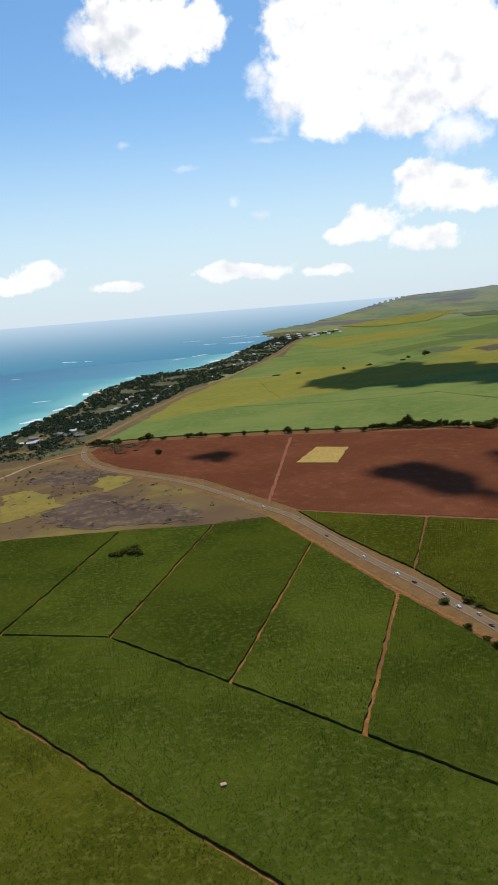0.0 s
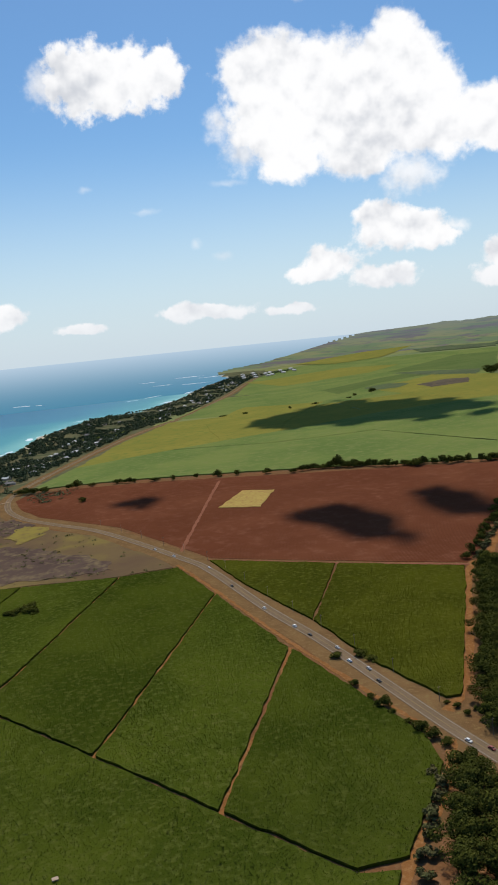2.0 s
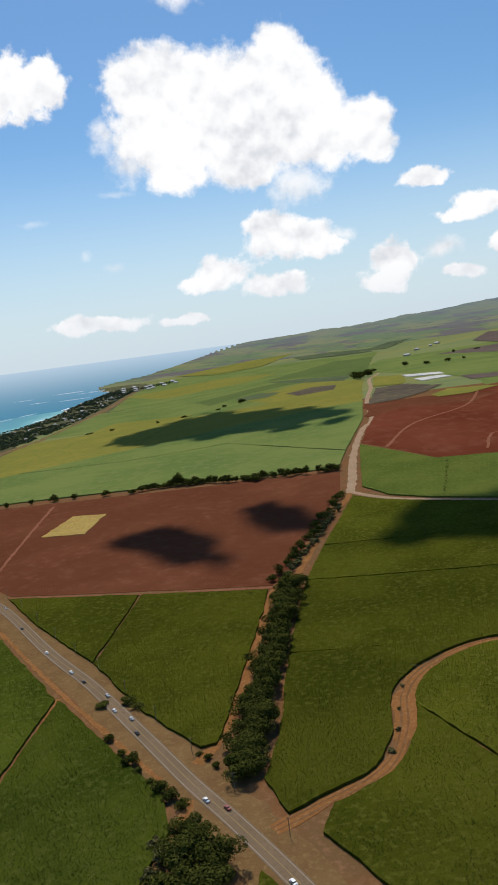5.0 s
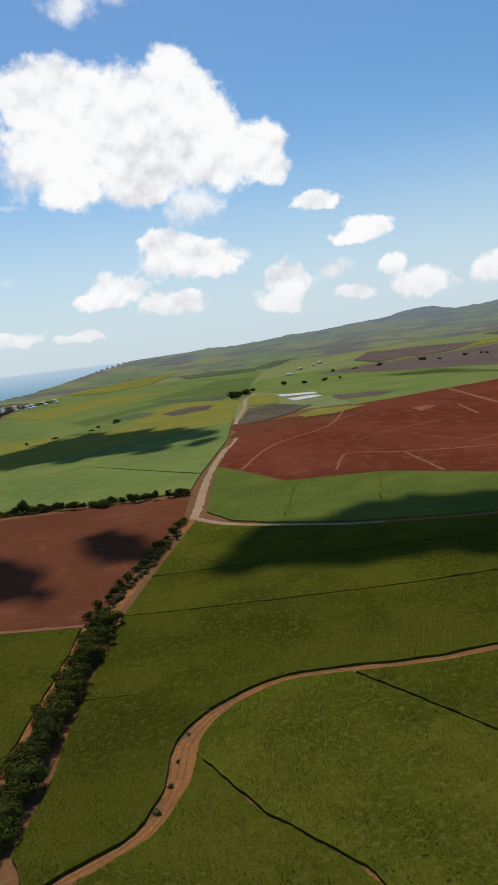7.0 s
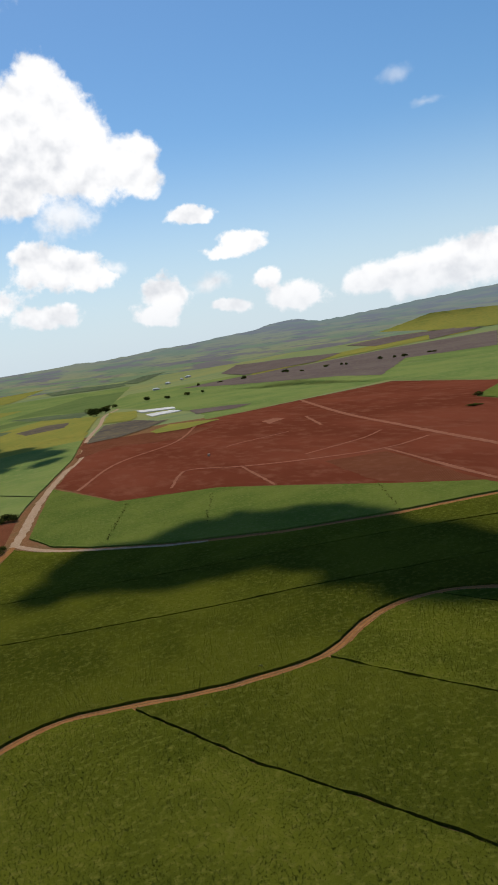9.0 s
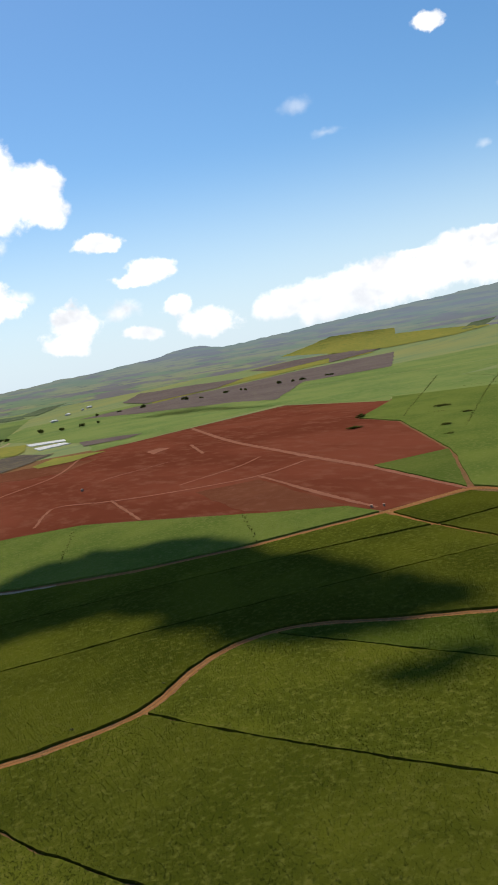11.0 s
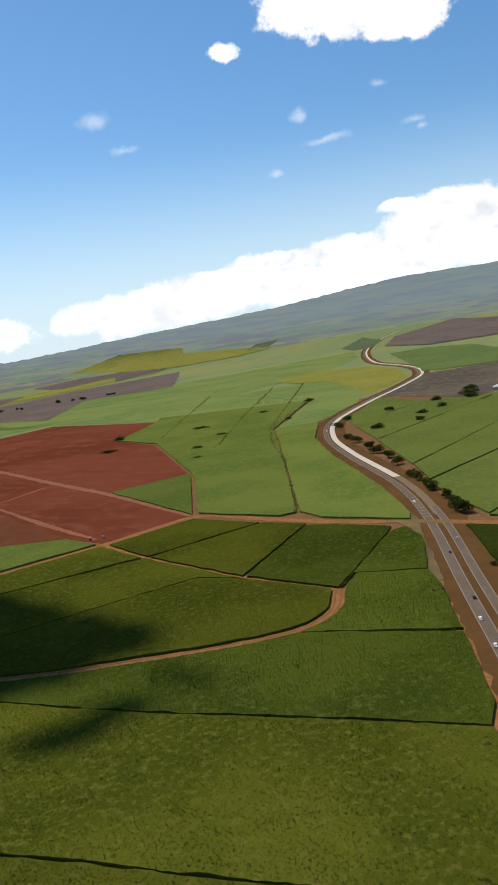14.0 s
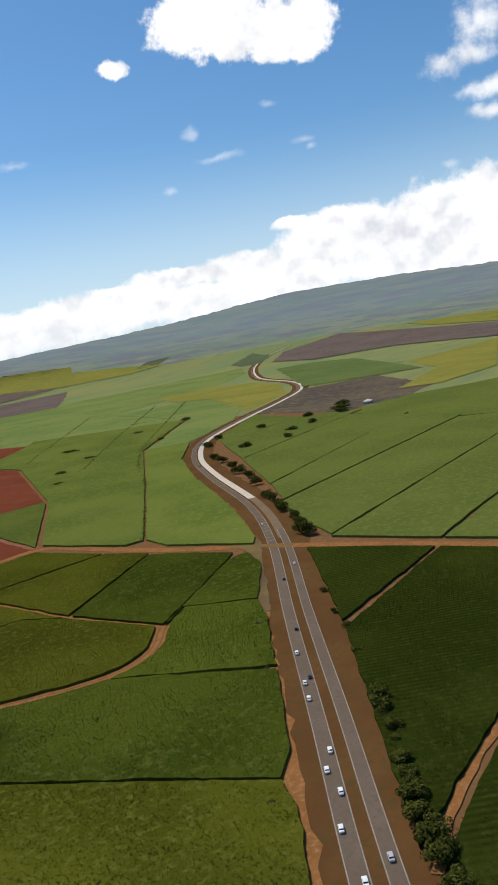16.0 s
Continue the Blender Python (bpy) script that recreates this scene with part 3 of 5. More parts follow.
for side in (-1, 1):
    strip("edge_line", ROAD_A, 0.35, 0.27, PAINT, road, off=side * 3.4, thick=0.02)
strip("centre_line", ROAD_A, 0.4, 0.27, YELLOW_PAINT, road, "worn yellow centre line", thick=0.02)

HIGHWAY = smooth_line([(330, -165), (420, -60), (560, 60), (645, 127), (719, 183), (809, 252), (935, 347), (1035, 438), (1160, 582), (1262, 684), (1394, 772), (1600, 845), (1790, 900), (1990, 970), (2140, 1060), (2282, 1180), (2600, 1500), (3300, 1990), (4100, 2420), (4700, 2650)])
near = HIGHWAY[HIGHWAY[:, 0] < 960]
strip("verge", HIGHWAY, 40, 0.06, BANK, label="dry brown shoulders of the divided highway", category="verge", ragged=1.0, off=6)
divided = strip("road", HIGHWAY, 6.6, 0.22, DARK_ASPHALT, label="dark asphalt carriageway of the divided highway", category="road")
for side in (-1, 1):
    strip("edge_line", HIGHWAY, 0.35, 0.27, PAINT, divided, off=side * 3.0, thick=0.02)
second = strip("road", near, 5.6, 0.22, DARK_ASPHALT, label="second asphalt carriageway of the divided highway", category="road", off=10.3)
for side in (-1, 1):
    strip("edge_line", near, 0.35, 0.27, PAINT, second, off=10.3 + side * 2.5, thick=0.02)
strip("road", HIGHWAY[(HIGHWAY[:, 0] > 930) & (HIGHWAY[:, 0] < 1060)], 7, 0.20, ASPHALT, label="grey asphalt of the joining carriageway", category="road", off=9.5)
strip("road", HIGHWAY[HIGHWAY[:, 0] > 1050], 7.0, 0.30, CONCRETE, label="new pale concrete carriageway", category="road", off=9.0)

# Painted hatching where the carriageways part.
hatch_a, hatch_b = np.array((992.0, 394.0)), np.array((933.0, 344.0))
along_hatch = (hatch_b - hatch_a) / np.linalg.norm(hatch_b - hatch_a)
for step in np.linspace(0, 1, 9):
    mid = hatch_a + (hatch_b - hatch_a) * step
    across = np.array((along_hatch[1], -along_hatch[0])) * (1.2 + 1.6 * step)
    strip("hatch_mark", np.array([mid - across, mid + across]), 0.7, 0.32, PAINT, divided, thick=0.02)

FARM_ROAD = smooth_line([(172, 400), (186, 420), (204, 462), (256, 617), (282, 645), (349, 786), (398, 868), (472, 1080), (552, 1280), (600, 1370), (692, 1664), (800, 1950), (900, 2250), (1010, 2480), (1100, 2760), (1080, 3000)])
strip("track", FARM_ROAD[FARM_ROAD[:, 1] < 880], 6, 0.16, DIRT, label="orange dirt farm track beside the trees", category="track", ragged=0.5)
strip("track", FARM_ROAD[FARM_ROAD[:, 1] > 860], 10, 0.18, PALE_DIRT, label="wide pale graded dirt road", category="track", ragged=0.6)
BEND = smooth_line([(400, 872), (408, 846), (424, 812), (450, 777), (511, 712), (593, 650), (680, 606), (797, 572), (890, 555), (900, 480), (906, 410), (922, 328), (931, 246), (934, 178), (936, 40)])
strip("track", BEND[BEND[:, 1] > 690], 7, 0.2, PALE_DIRT, label="pale dirt track curving off the farm road", category="track", ragged=0.4)
strip("track", BEND[(BEND[:, 1] < 705)], 10, 0.16, DIRT, label="orange dirt track between the cane fields", category="track", ragged=0.4)
strip("track", BEND[(BEND[:, 1] < 378) & (BEND[:, 1] > 318)], 7, 0.34, VERGE, label="pale dirt crossing over the divided highway", category="track", ragged=0.5)
LOOP = smooth_line([(196, 338), (222, 348), (251, 360), (271, 388), (283, 419), (297, 438), (317, 451), (350, 459), (385, 447), (430, 428), (487, 419), (528, 438), (562, 445), (600, 430), (643, 377), (708, 309), (745, 298), (779, 316)])
strip("track", LOOP, 7.6, 0.14, DIRT, label="rutted red dirt track looping through the cane", category="track", ragged=0.8)
strip("track", LOOP[(LOOP[:, 0] > 264) & (LOOP[:, 0] < 304)], 11.0, 0.11, DIRT, label="wide red dirt bend of the looping track", category="track", ragged=1.0)
for off in (-1.6, 1.6):
    strip("wheel_rut", LOOP, 0.9, 0.2, SOIL, off=off, label="pale wheel rut on the dirt track", category="rut", ragged=0.15, thick=0.05)
for label, pts, w in (
    ("orange dirt track across the cane", [(-9, 396), (54, 626)], 3.4),
    ("narrow dirt track across the cane", [(-87, 469), (-30, 697)], 2.2),
    ("narrow dirt track across the cane", [(-164, 490), (-117, 703)], 2.0),
    ("patchy dirt track across the cane", [(54, 335), (64, 375), (80, 420), (102, 505)], 2.6),
    ("red dirt track between cane blocks", [(-240, 490), (-131, 385), (-48, 301), (8, 248), (80, 178)], 4.5),
    ("red dirt track past the wood", [(166, 372), (158, 350), (146, 325), (124, 288), (80, 190)], 5.0),
    ("pale boundary track by the ploughed field", [(48, 720), (158, 668), (258, 624)], 4.0),
    ("pale track over the ploughed field", [(22, 757), (63, 1095)], 3.5),
    ("red dirt track between cane blocks", [(281, 396), (298, 350), (320, 300), (342, 200)], 2.6),
    ("pale dirt road across the red field", [(1176, 1606), (1044, 1221), (974, 941), (933, 728), (892, 558)], 9.0),
    ("faint track on the red field", [(858, 860), (808, 593)], 4.0),
    ("faint track on the red field", [(599, 938), (633, 999), (661, 1021), (710, 953), (787, 894), (865, 863), (942, 877)], 4.0),
    ("faint track on the red field", [(705, 964), (676, 818)], 3.5),
    ("faint track on the red field", [(858, 854), (829, 719), (812, 621)], 4.0),
    ("faint track on the red field", [(789, 940), (889, 958), (946, 988)], 3.5),
    ("faint track on the red field", [(768, 1140), (792, 1151), (889, 1161)], 3.0),
    ("faint track on the red field", [(1011, 1311), (951, 1160)], 5.0),
    ("faint track on the red field", [(520, 1080), (620, 1230), (760, 1330), (900, 1560)], 5.0),
    ("dirt track at the foot of the cane", [(799, 566), (787, 500), (777, 392), (779, 316)], 5.0),
    ("red dirt track at the field's edge", [(655, 108), (690, 115), (740, 115)], 3.5),
):
    strip("track", smooth_line(pts, 5), w, 0.42 if "field" in label and "cane" not in label else 0.12, RED_TRACK if "red field" in label or "ploughed" in label else DIRT, label=label, category="track", ragged=0.5)
strip("trim", smooth_line([(20, 716), (58, 624), (106, 504), (157, 385), (160, 352), (148, 326)], 5), 3.0, 0.14, DIRT, label="orange earth strip between cane and verge", category="verge", ragged=0.5)
strip("trim", HIGHWAY[HIGHWAY[:, 0] < 900], 7, 0.12, DIRT, label="red earth strip at the edge of the cane", category="verge", ragged=1.0, off=-14)


# ---- fields ----
from mathutils.geometry import delaunay_2d_cdt


def inset(poly, d):
    p = np.array(poly, float)
    area = 0.5 * np.sum(p[:, 0] * np.roll(p[:, 1], -1) - np.roll(p[:, 0], -1) * p[:, 1])
    if area < 0:
        p = p[::-1]
    e = np.roll(p, -1, axis=0) - p
    e /= np.linalg.norm(e, axis=1)[:, None]
    nrm = np.column_stack([-e[:, 1], e[:, 0]])
    out = []
    for i in range(len(p)):
        n0, n1 = nrm[i - 1], nrm[i]
        m = n0 + n1
        out.append(p[i] + d * m / max(0.35, 0.5 * float(m @ m)))
    return np.array(out)


def inside(poly, pts):
    hit = np.zeros(len(pts), bool)
    a, b = poly, np.roll(poly, -1, axis=0)
    for (x0, y0), (x1, y1) in zip(a, b):
        if y0 == y1:
            continue
        cross = (y0 > pts[:, 1]) != (y1 > pts[:, 1])
        hit ^= cross & (pts[:, 0] < (x1 - x0) * (pts[:, 1] - y0) / (y1 - y0) + x0)
    return hit


def field(name, poly, mat, label, tall=2.0, gap=1.5, spacing=8.0, tuft=0.0, ragged=0.5, category="field", flank=True):
    """A block of crop or bare soil: a rough-topped slab with wavering edges and, near by, leaf tufts all over it."""
    poly = inset(poly, gap)
    edge = []
    for a, b in zip(poly, np.roll(poly, -1, axis=0)):
        n = max(1, int(np.linalg.norm(b - a) / max(spacing * 0.5, 2.5)))
        edge.append(a + (b - a) * np.linspace(0, 1, n, endpoint=False)[:, None])
    edge = np.vstack(edge)
    waver = rng.normal(0, ragged, edge.shape)
    edge = edge + 0.7 * (np.roll(waver, 1, axis=0) + waver + np.roll(waver, -1, axis=0)) / 1.7
    lo, hi = poly.min(axis=0), poly.max(axis=0)
    gxs, gys = np.meshgrid(np.arange(lo[0], hi[0], spacing), np.arange(lo[1], hi[1], spacing))
    grid = np.column_stack([gxs.ravel(), gys.ravel()])
    grid = grid + rng.uniform(-0.35, 0.35, grid.shape) * spacing
    grid = grid[inside(inset(poly, spacing * 0.45), grid)]
    pts = np.vstack([edge, grid])
    n = len(edge)
    res = delaunay_2d_cdt([Vector(p) for p in pts], [(i, (i + 1) % n) for i in range(n)], [], 1, 1e-4)
    flat = np.array([tuple(v) for v in res[0]])
    z = height(flat[:, 0], flat[:, 1]) + tall + (rng.normal(0, 0.04 * tall, len(flat)) if tuft else 0)
    k = len(flat)
    verts = [np.column_stack([flat, z]), np.column_stack([flat, height(flat[:, 0], flat[:, 1]) - 0.5])]
    faces = [tuple(f) for f in res[2]]
    count = {}
    for f in faces:
        for i in range(len(f)):
            e = (f[i], f[(i + 1) % len(f)])
            count[e] = 1
    rim = [e for e in count if (e[1], e[0]) not in count]
    if flank:
        faces += [(b, a, a + k, b + k) for a, b in rim]
    verts = np.vstack(verts)
    if tuft:
        blades = 3
        xs, ys = np.meshgrid(np.arange(lo[0], hi[0], tuft), np.arange(lo[1], hi[1], tuft))
        c = np.column_stack([xs.ravel(), ys.ravel()])
        c = c + rng.uniform(-0.5, 0.5, c.shape) * tuft
        c = c[inside(poly, c)]
        m = len(c)
        clump = np.zeros(m)
        for _ in range(14):
            k, phase = rng.normal(0, 0.9, 2), rng.uniform(0, 6.28)
            clump += np.sin(c @ k + phase) / 2.6
        size = rng.uniform(0.4, 0.72, m) * np.clip(1 + 0.12 * clump, 0.75, 1.3)
        zc = height(c[:, 0], c[:, 1]) + tall + 0.14 + 0.04 * clump
        turn0 = rng.uniform(0, 2 * np.pi, m)
        quads = []
        for b in range(blades):
            a = turn0 + b * 2.1 + rng.uniform(-0.4, 0.4, m)
            d = np.column_stack([np.cos(a), np.sin(a)])
            s = np.column_stack([-np.sin(a), np.cos(a)])
            up = rng.uniform(0.05, 0.4, m) * size
            p0 = np.column_stack([c - s * 0.36 * size[:, None], zc - 0.3])
            p1 = np.column_stack([c + s * 0.36 * size[:, None], zc - 0.3])
            tip = c + d * (0.85 * size)[:, None]
            p2 = np.column_stack([tip + s * 0.19 * size[:, None], zc + up])
            p3 = np.column_stack([tip - s * 0.19 * size[:, None], zc + up])
            quads.append(np.stack([p0, p1, p2, p3], axis=1))
        q = np.stack(quads, axis=1).reshape(-1, 3)
        start = len(verts)
        verts = np.vstack([verts, q])
        f4 = (np.arange(len(q)).reshape(-1, 4) + start)
        faces += f4.tolist()
    ob = mesh_object(name, draw_in(verts), faces, [mat])
    return tagged(ob, label, category, kind="stuff")


T = 1.6


def near_cane(poly, mat, tuft, gap=0.8):
    return field("cane_field", poly, mat, "dense green sugar cane block with a rough leafy top", tall=1.5, gap=gap, spacing=6.0, tuft=tuft, category="cane field")


def far_cane(poly, mat, lift=1.7):
    far_off = min(math.hypot(x - 250, y - 40) for x, y in poly)
    label = {CANE_YELLOW: "ripening yellow-green cane field", BURNT: "burnt dark cane stubble beside the dirt road", PURPLE_SOIL: "fallow purple-brown field", SCRUB_DARK: "dark green scrub between far fields", CANE_BLUE: "young blue-green cane field"}.get(mat, "light green cane field rising towards the hills")
    return field("cane_field" if mat in (CANE_MID, CANE_LIGHT, CANE_FAR, CANE_YELLOW, CANE_BLUE) else "fallow_field", poly, mat, label, tall=lift if far_off < 1200 else lift - 1.1, gap=0.7 if far_off < 1200 else 1.0, spacing=14.0 if far_off < 1200 else 40.0 if far_off < 3500 else 80.0, ragged=0.6 if far_off < 1200 else 3.0, flank=far_off < 1500, category="cane field" if mat not in (BURNT, PURPLE_SOIL, SCRUB_DARK) else "field")


# The track that loops through the cane bounds the blocks on both of its sides.
def loop_side(x0, x1, off):
    a, b = (int(np.argmin(np.abs(LOOP[:, 0] - x))) for x in (x0, x1))
    way = beside(LOOP, 1.0) - LOOP
    swell = off * (1.35 + 0.8 * np.exp(-(((LOOP[:, 0] - 283) / 18) ** 2)))
    return [tuple(p) for p in (LOOP + way * swell[:, None])[a:b + 1]]


near_cane([(-164, 490), (-300, 505), (-330, 716), (-117, 702)], CANE_DEEP, 2.2, 1.1)
near_cane([(-164, 490), (-117, 702), (-30, 696), (-87, 469)], CANE_DEEP, 2.0, 1.1)
near_cane([(-87, 469), (-30, 696), (22, 705), (36, 670), (54, 624), (-9, 396)], CANE_DEEP, 2.0, 1.1)
near_cane([(-9, 396), (54, 624), (101, 504), (54, 335)], CANE_DEEP, T, 1.1)
near_cane([(54, 335), (102, 503), (154, 382), (157, 352), (126, 292), (104, 288)], CANE_DEEP, T, 1.1)
near_cane([(-300, 505), (-164, 490), (-87, 469), (-9, 396), (54, 335), (104, 288), (122, 286), (76, 183), (8, 248), (-48, 301), (-131, 385), (-240, 490)], CANE_DEEP, T, 1.1)
near_cane([(-240, 490), (-131, 385), (-48, 301), (8, 248), (70, 190), (30, 140), (-250, 200)], CANE, T, 1.1)
near_cane([(48, 718), (158, 666), (121, 545), (77, 640)], CANE, T, 1.1)
near_cane([(158, 666), (255, 621), (202, 461), (185, 412), (175, 412), (149, 464), (121, 545)], CANE, T, 1.1)
near_cane([(199, 374), (214, 410), (240, 500), (352, 466)] + loop_side(206, 352, -2.6)[::-1], CANE, T)
near_cane([(240, 500), (283, 624), (472, 542), (542, 516), (676, 457), (764, 422), (774, 391), (777, 324)] + loop_side(354, 776, -2.6)[::-1], CANE, T)
near_cane([(283, 624), (320, 702), (422, 663), (645, 566), (784, 500), (774, 391), (764, 422), (676, 457), (542, 516), (472, 542)], CANE, 1.9)
near_cane([(320, 702), (396, 852), (412, 818), (446, 773), (508, 707), (591, 645), (678, 601), (794, 567), (785, 503), (645, 566), (422, 663)], CANE, 2.1)
near_cane([(416, 882), (428, 822), (454, 781), (514, 717), (595, 655), (682, 611), (797, 577), (799, 622), (755, 680), (715, 741), (632, 872), (532, 942), (500, 1138)], CANE_LIGHT, 2.4)
near_cane(loop_side(485, 585, 2.6) + [(626, 306), (647, 254), (660, 220), (677, 172), (665, 158), (641, 140), (600, 110), (583, 172), (569, 203), (551, 250), (510, 350)], CANE, T)
near_cane(loop_side(384, 485, 2.6) + [(510, 350), (551, 250), (569, 203), (583, 172), (600, 110), (480, 90), (452, 240), (433, 293), (410, 352)], CANE, T)
near_cane(loop_side(281, 384, 2.6) + [(410, 352), (433, 293), (452, 240), (480, 90), (350, 100), (320, 300), (298, 350)], CANE, T)
near_cane(loop_side(218, 281, 2.6) + [(298, 350), (320, 300), (345, 110), (310, 60), (270, 128), (236, 262), (222, 305), (213, 328)], CANE, T)
near_cane(loop_side(585, 720, 2.6) + [(750, 221), (695, 180), (677, 172), (660, 220), (647, 254), (626, 306)], CANE_DEEP, T)
near_cane(loop_side(720, 777, 2.6) + [(804, 322), (824, 282), (799, 258), (751, 222)], CANE_DEEP, T)
near_cane([(781, 316), (886, 350), (904, 346), (884, 320), (824, 282), (804, 322)], CANE_DEEP, 2.0)
near_cane([(779, 316), (777, 390), (889, 428), (897, 405), (901, 356), (887, 350)], CANE_DEEP, 2.0)
near_cane([(777, 392), (787, 498), (888, 472), (894, 430), (889, 428)], CANE, 2.2)
near_cane([(787, 500), (799, 564), (882, 549), (887, 474)], CANE, 2.2)
near_cane([(889, 283), (917, 306), (924, 246), (926, 215), (804, 217)], CANE_ROWS_DIMMED, 2.0)
near_cane([(796, 212), (926, 213), (929, 117), (730, 117), (662, 116), (693, 139), (741, 173)], CANE_ROWS_DIMMED, T)
near_cane([(934, 113), (730, 113), (660, 109), (640, 92), (610, 55), (700, 0), (934, 20)], CANE_ROWS_DIMMED, 2.0)
near_cane([(186, 316), (198, 288), (214, 235), (180, 215), (178, 290)], CANE, T)
near_cane([(-260, 190), (28, 134), (76, 174), (120, 205), (204, 210), (233, 125), (272, -5), (318, -190), (-260, -190)], CANE, 2.8)
near_cane([(318, 52), (332, -85), (396, -50), (540, 74), (598, 106), (482, 86), (350, 96)], CANE, 2.4)
near_cane([(585, 36), (608, 52), (700, -4), (934, 16), (934, -190), (370, -190), (438, -88)], CANE_ROWS_DIMMED, 2.8)

far_cane([(943, 219), (942, 300), (1314, 298), (1330, 215)], CANE_MID)
far_cane([(944, 60), (944, 217), (1330, 213), (1340, 60)], CANE_MID)
far_cane([(946, 302), (992, 360), (1040, 404), (1459, 396), (1480, 300), (1314, 298)], CANE_MID)
far_cane([(1044, 406), (1106, 459), (1522, 500), (1480, 398)], CANE_MID)
far_cane([(1108, 461), (1237, 588), (1561, 608), (1540, 500)], CANE_MID)
far_cane([(1241, 590), (1335, 688), (1571, 718), (1610, 610)], CANE_MID)
far_cane([(1340, 690), (1405, 756), (1640, 843), (1578, 720)], CANE_MID)
far_cane([(1490, 310), (1470, 396), (1525, 498), (1566, 606), (1600, 634), (1755, 588), (1900, 480), (1800, 200)], CANE_MID)
far_cane([(912, 430), (922, 352), (938, 362), (1022, 445), (1146, 588), (1250, 694), (1378, 785), (1321, 828), (1100, 622), (923, 462)], CANE_LIGHT)
far_cane([(898, 560), (908, 470), (923, 463), (1100, 623), (1321, 829), (1630, 1001), (1500, 1300), (1446, 1246), (1240, 1110), (1209, 976), (1040, 718), (1016, 688)], CANE_LIGHT)
far_cane([(893, 562), (940, 742), (1036, 716), (1014, 690)], CANE_LIGHT)
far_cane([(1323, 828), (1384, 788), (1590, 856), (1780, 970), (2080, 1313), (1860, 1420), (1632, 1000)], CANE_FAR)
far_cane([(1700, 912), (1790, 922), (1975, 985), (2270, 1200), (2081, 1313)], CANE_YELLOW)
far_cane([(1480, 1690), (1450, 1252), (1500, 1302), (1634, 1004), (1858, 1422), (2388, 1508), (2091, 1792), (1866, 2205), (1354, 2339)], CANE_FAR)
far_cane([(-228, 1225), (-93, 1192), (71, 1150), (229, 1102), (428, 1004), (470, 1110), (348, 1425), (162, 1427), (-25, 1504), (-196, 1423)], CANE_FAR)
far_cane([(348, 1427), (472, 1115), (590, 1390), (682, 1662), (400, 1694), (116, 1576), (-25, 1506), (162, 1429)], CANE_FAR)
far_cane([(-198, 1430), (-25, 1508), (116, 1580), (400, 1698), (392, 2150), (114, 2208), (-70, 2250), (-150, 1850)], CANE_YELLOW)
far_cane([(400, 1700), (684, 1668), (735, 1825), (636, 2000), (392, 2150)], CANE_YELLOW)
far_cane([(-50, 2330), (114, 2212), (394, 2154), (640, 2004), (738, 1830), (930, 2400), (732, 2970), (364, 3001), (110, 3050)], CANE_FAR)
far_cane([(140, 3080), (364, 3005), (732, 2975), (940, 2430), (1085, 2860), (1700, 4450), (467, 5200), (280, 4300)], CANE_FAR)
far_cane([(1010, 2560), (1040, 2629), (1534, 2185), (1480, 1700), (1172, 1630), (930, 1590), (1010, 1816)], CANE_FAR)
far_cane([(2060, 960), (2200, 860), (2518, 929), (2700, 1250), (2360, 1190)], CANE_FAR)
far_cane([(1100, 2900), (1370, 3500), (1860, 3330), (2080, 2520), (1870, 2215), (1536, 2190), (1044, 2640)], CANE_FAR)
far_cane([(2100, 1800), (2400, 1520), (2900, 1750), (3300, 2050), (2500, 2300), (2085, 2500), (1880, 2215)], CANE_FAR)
far_cane([(34, 2054), (155, 2494), (373, 2253), (217, 1782), (201, 1638), (101, 1424), (73, 1464)], CANE_YELLOW, 2.3)
far_cane([(539, 2493), (694, 2525), (808, 2669), (888, 2254), (713, 1771), (613, 1794), (559, 1891)], CANE_YELLOW, 2.3)
far_cane([(650, 2265), (749, 2327), (801, 2250), (742, 2082), (647, 2099)], BURNT, 2.6)
far_cane([(536, 2515), (619, 2543), (664, 2387), (595, 2281), (545, 2337)], SCRUB_DARK, 2.6)
far_cane([(777, 3149), (858, 3002), (962, 2614), (859, 2364), (791, 2715)], SCRUB_DARK, 2.3)
far_cane([(208, 3992), (731, 4097), (964, 3805), (742, 3417), (363, 3363)], CANE_YELLOW, 2.3)
far_cane([(436, 2773), (791, 2982), (785, 2689), (608, 2635), (453, 2453)], CANE_BLUE, 2.3)
far_cane([(783, 3265), (1327, 4093), (1506, 3964), (929, 2382), (919, 2994)], CANE_BLUE, 2.2)
far_cane([(588, 5468), (1227, 6369), (1635, 6419), (1088, 4894), (767, 4713)], CANE_YELLOW, 3.6)
far_cane([(1787, 4967), (2188, 5631), (2367, 5606), (1822, 4675)], SCRUB_DARK, 3.6)
far_cane([(1426, 5489), (1659, 5380), (1840, 5044), (1723, 4612), (1500, 4710), (1346, 4906)], SCRUB_DARK, 3.6)
far_cane([(1460, 3085), (1764, 3087), (2114, 3074), (2667, 3227), (3258, 3126), (2369, 2217), (2079, 2382), (1595, 1869), (1607, 2110), (1474, 2566)], PURPLE_SOIL, 2.3)
far_cane([(2017, 3882), (2524, 4729), (2562, 3973), (2610, 3596), (2174, 3171), (1800, 3160)], PURPLE_SOIL, 3.6)
far_cane([(1842, 3166), (2522, 3615), (3285, 3882), (3535, 3646), (3415, 3452), (2745, 3328), (2174, 3171), (1770, 3025)], CANE_YELLOW, 2.6)
far_cane([(3182, 4407), (3616, 4468), (3788, 3886), (3430, 3838), (2855, 3650)], PURPLE_SOIL, 3.6)
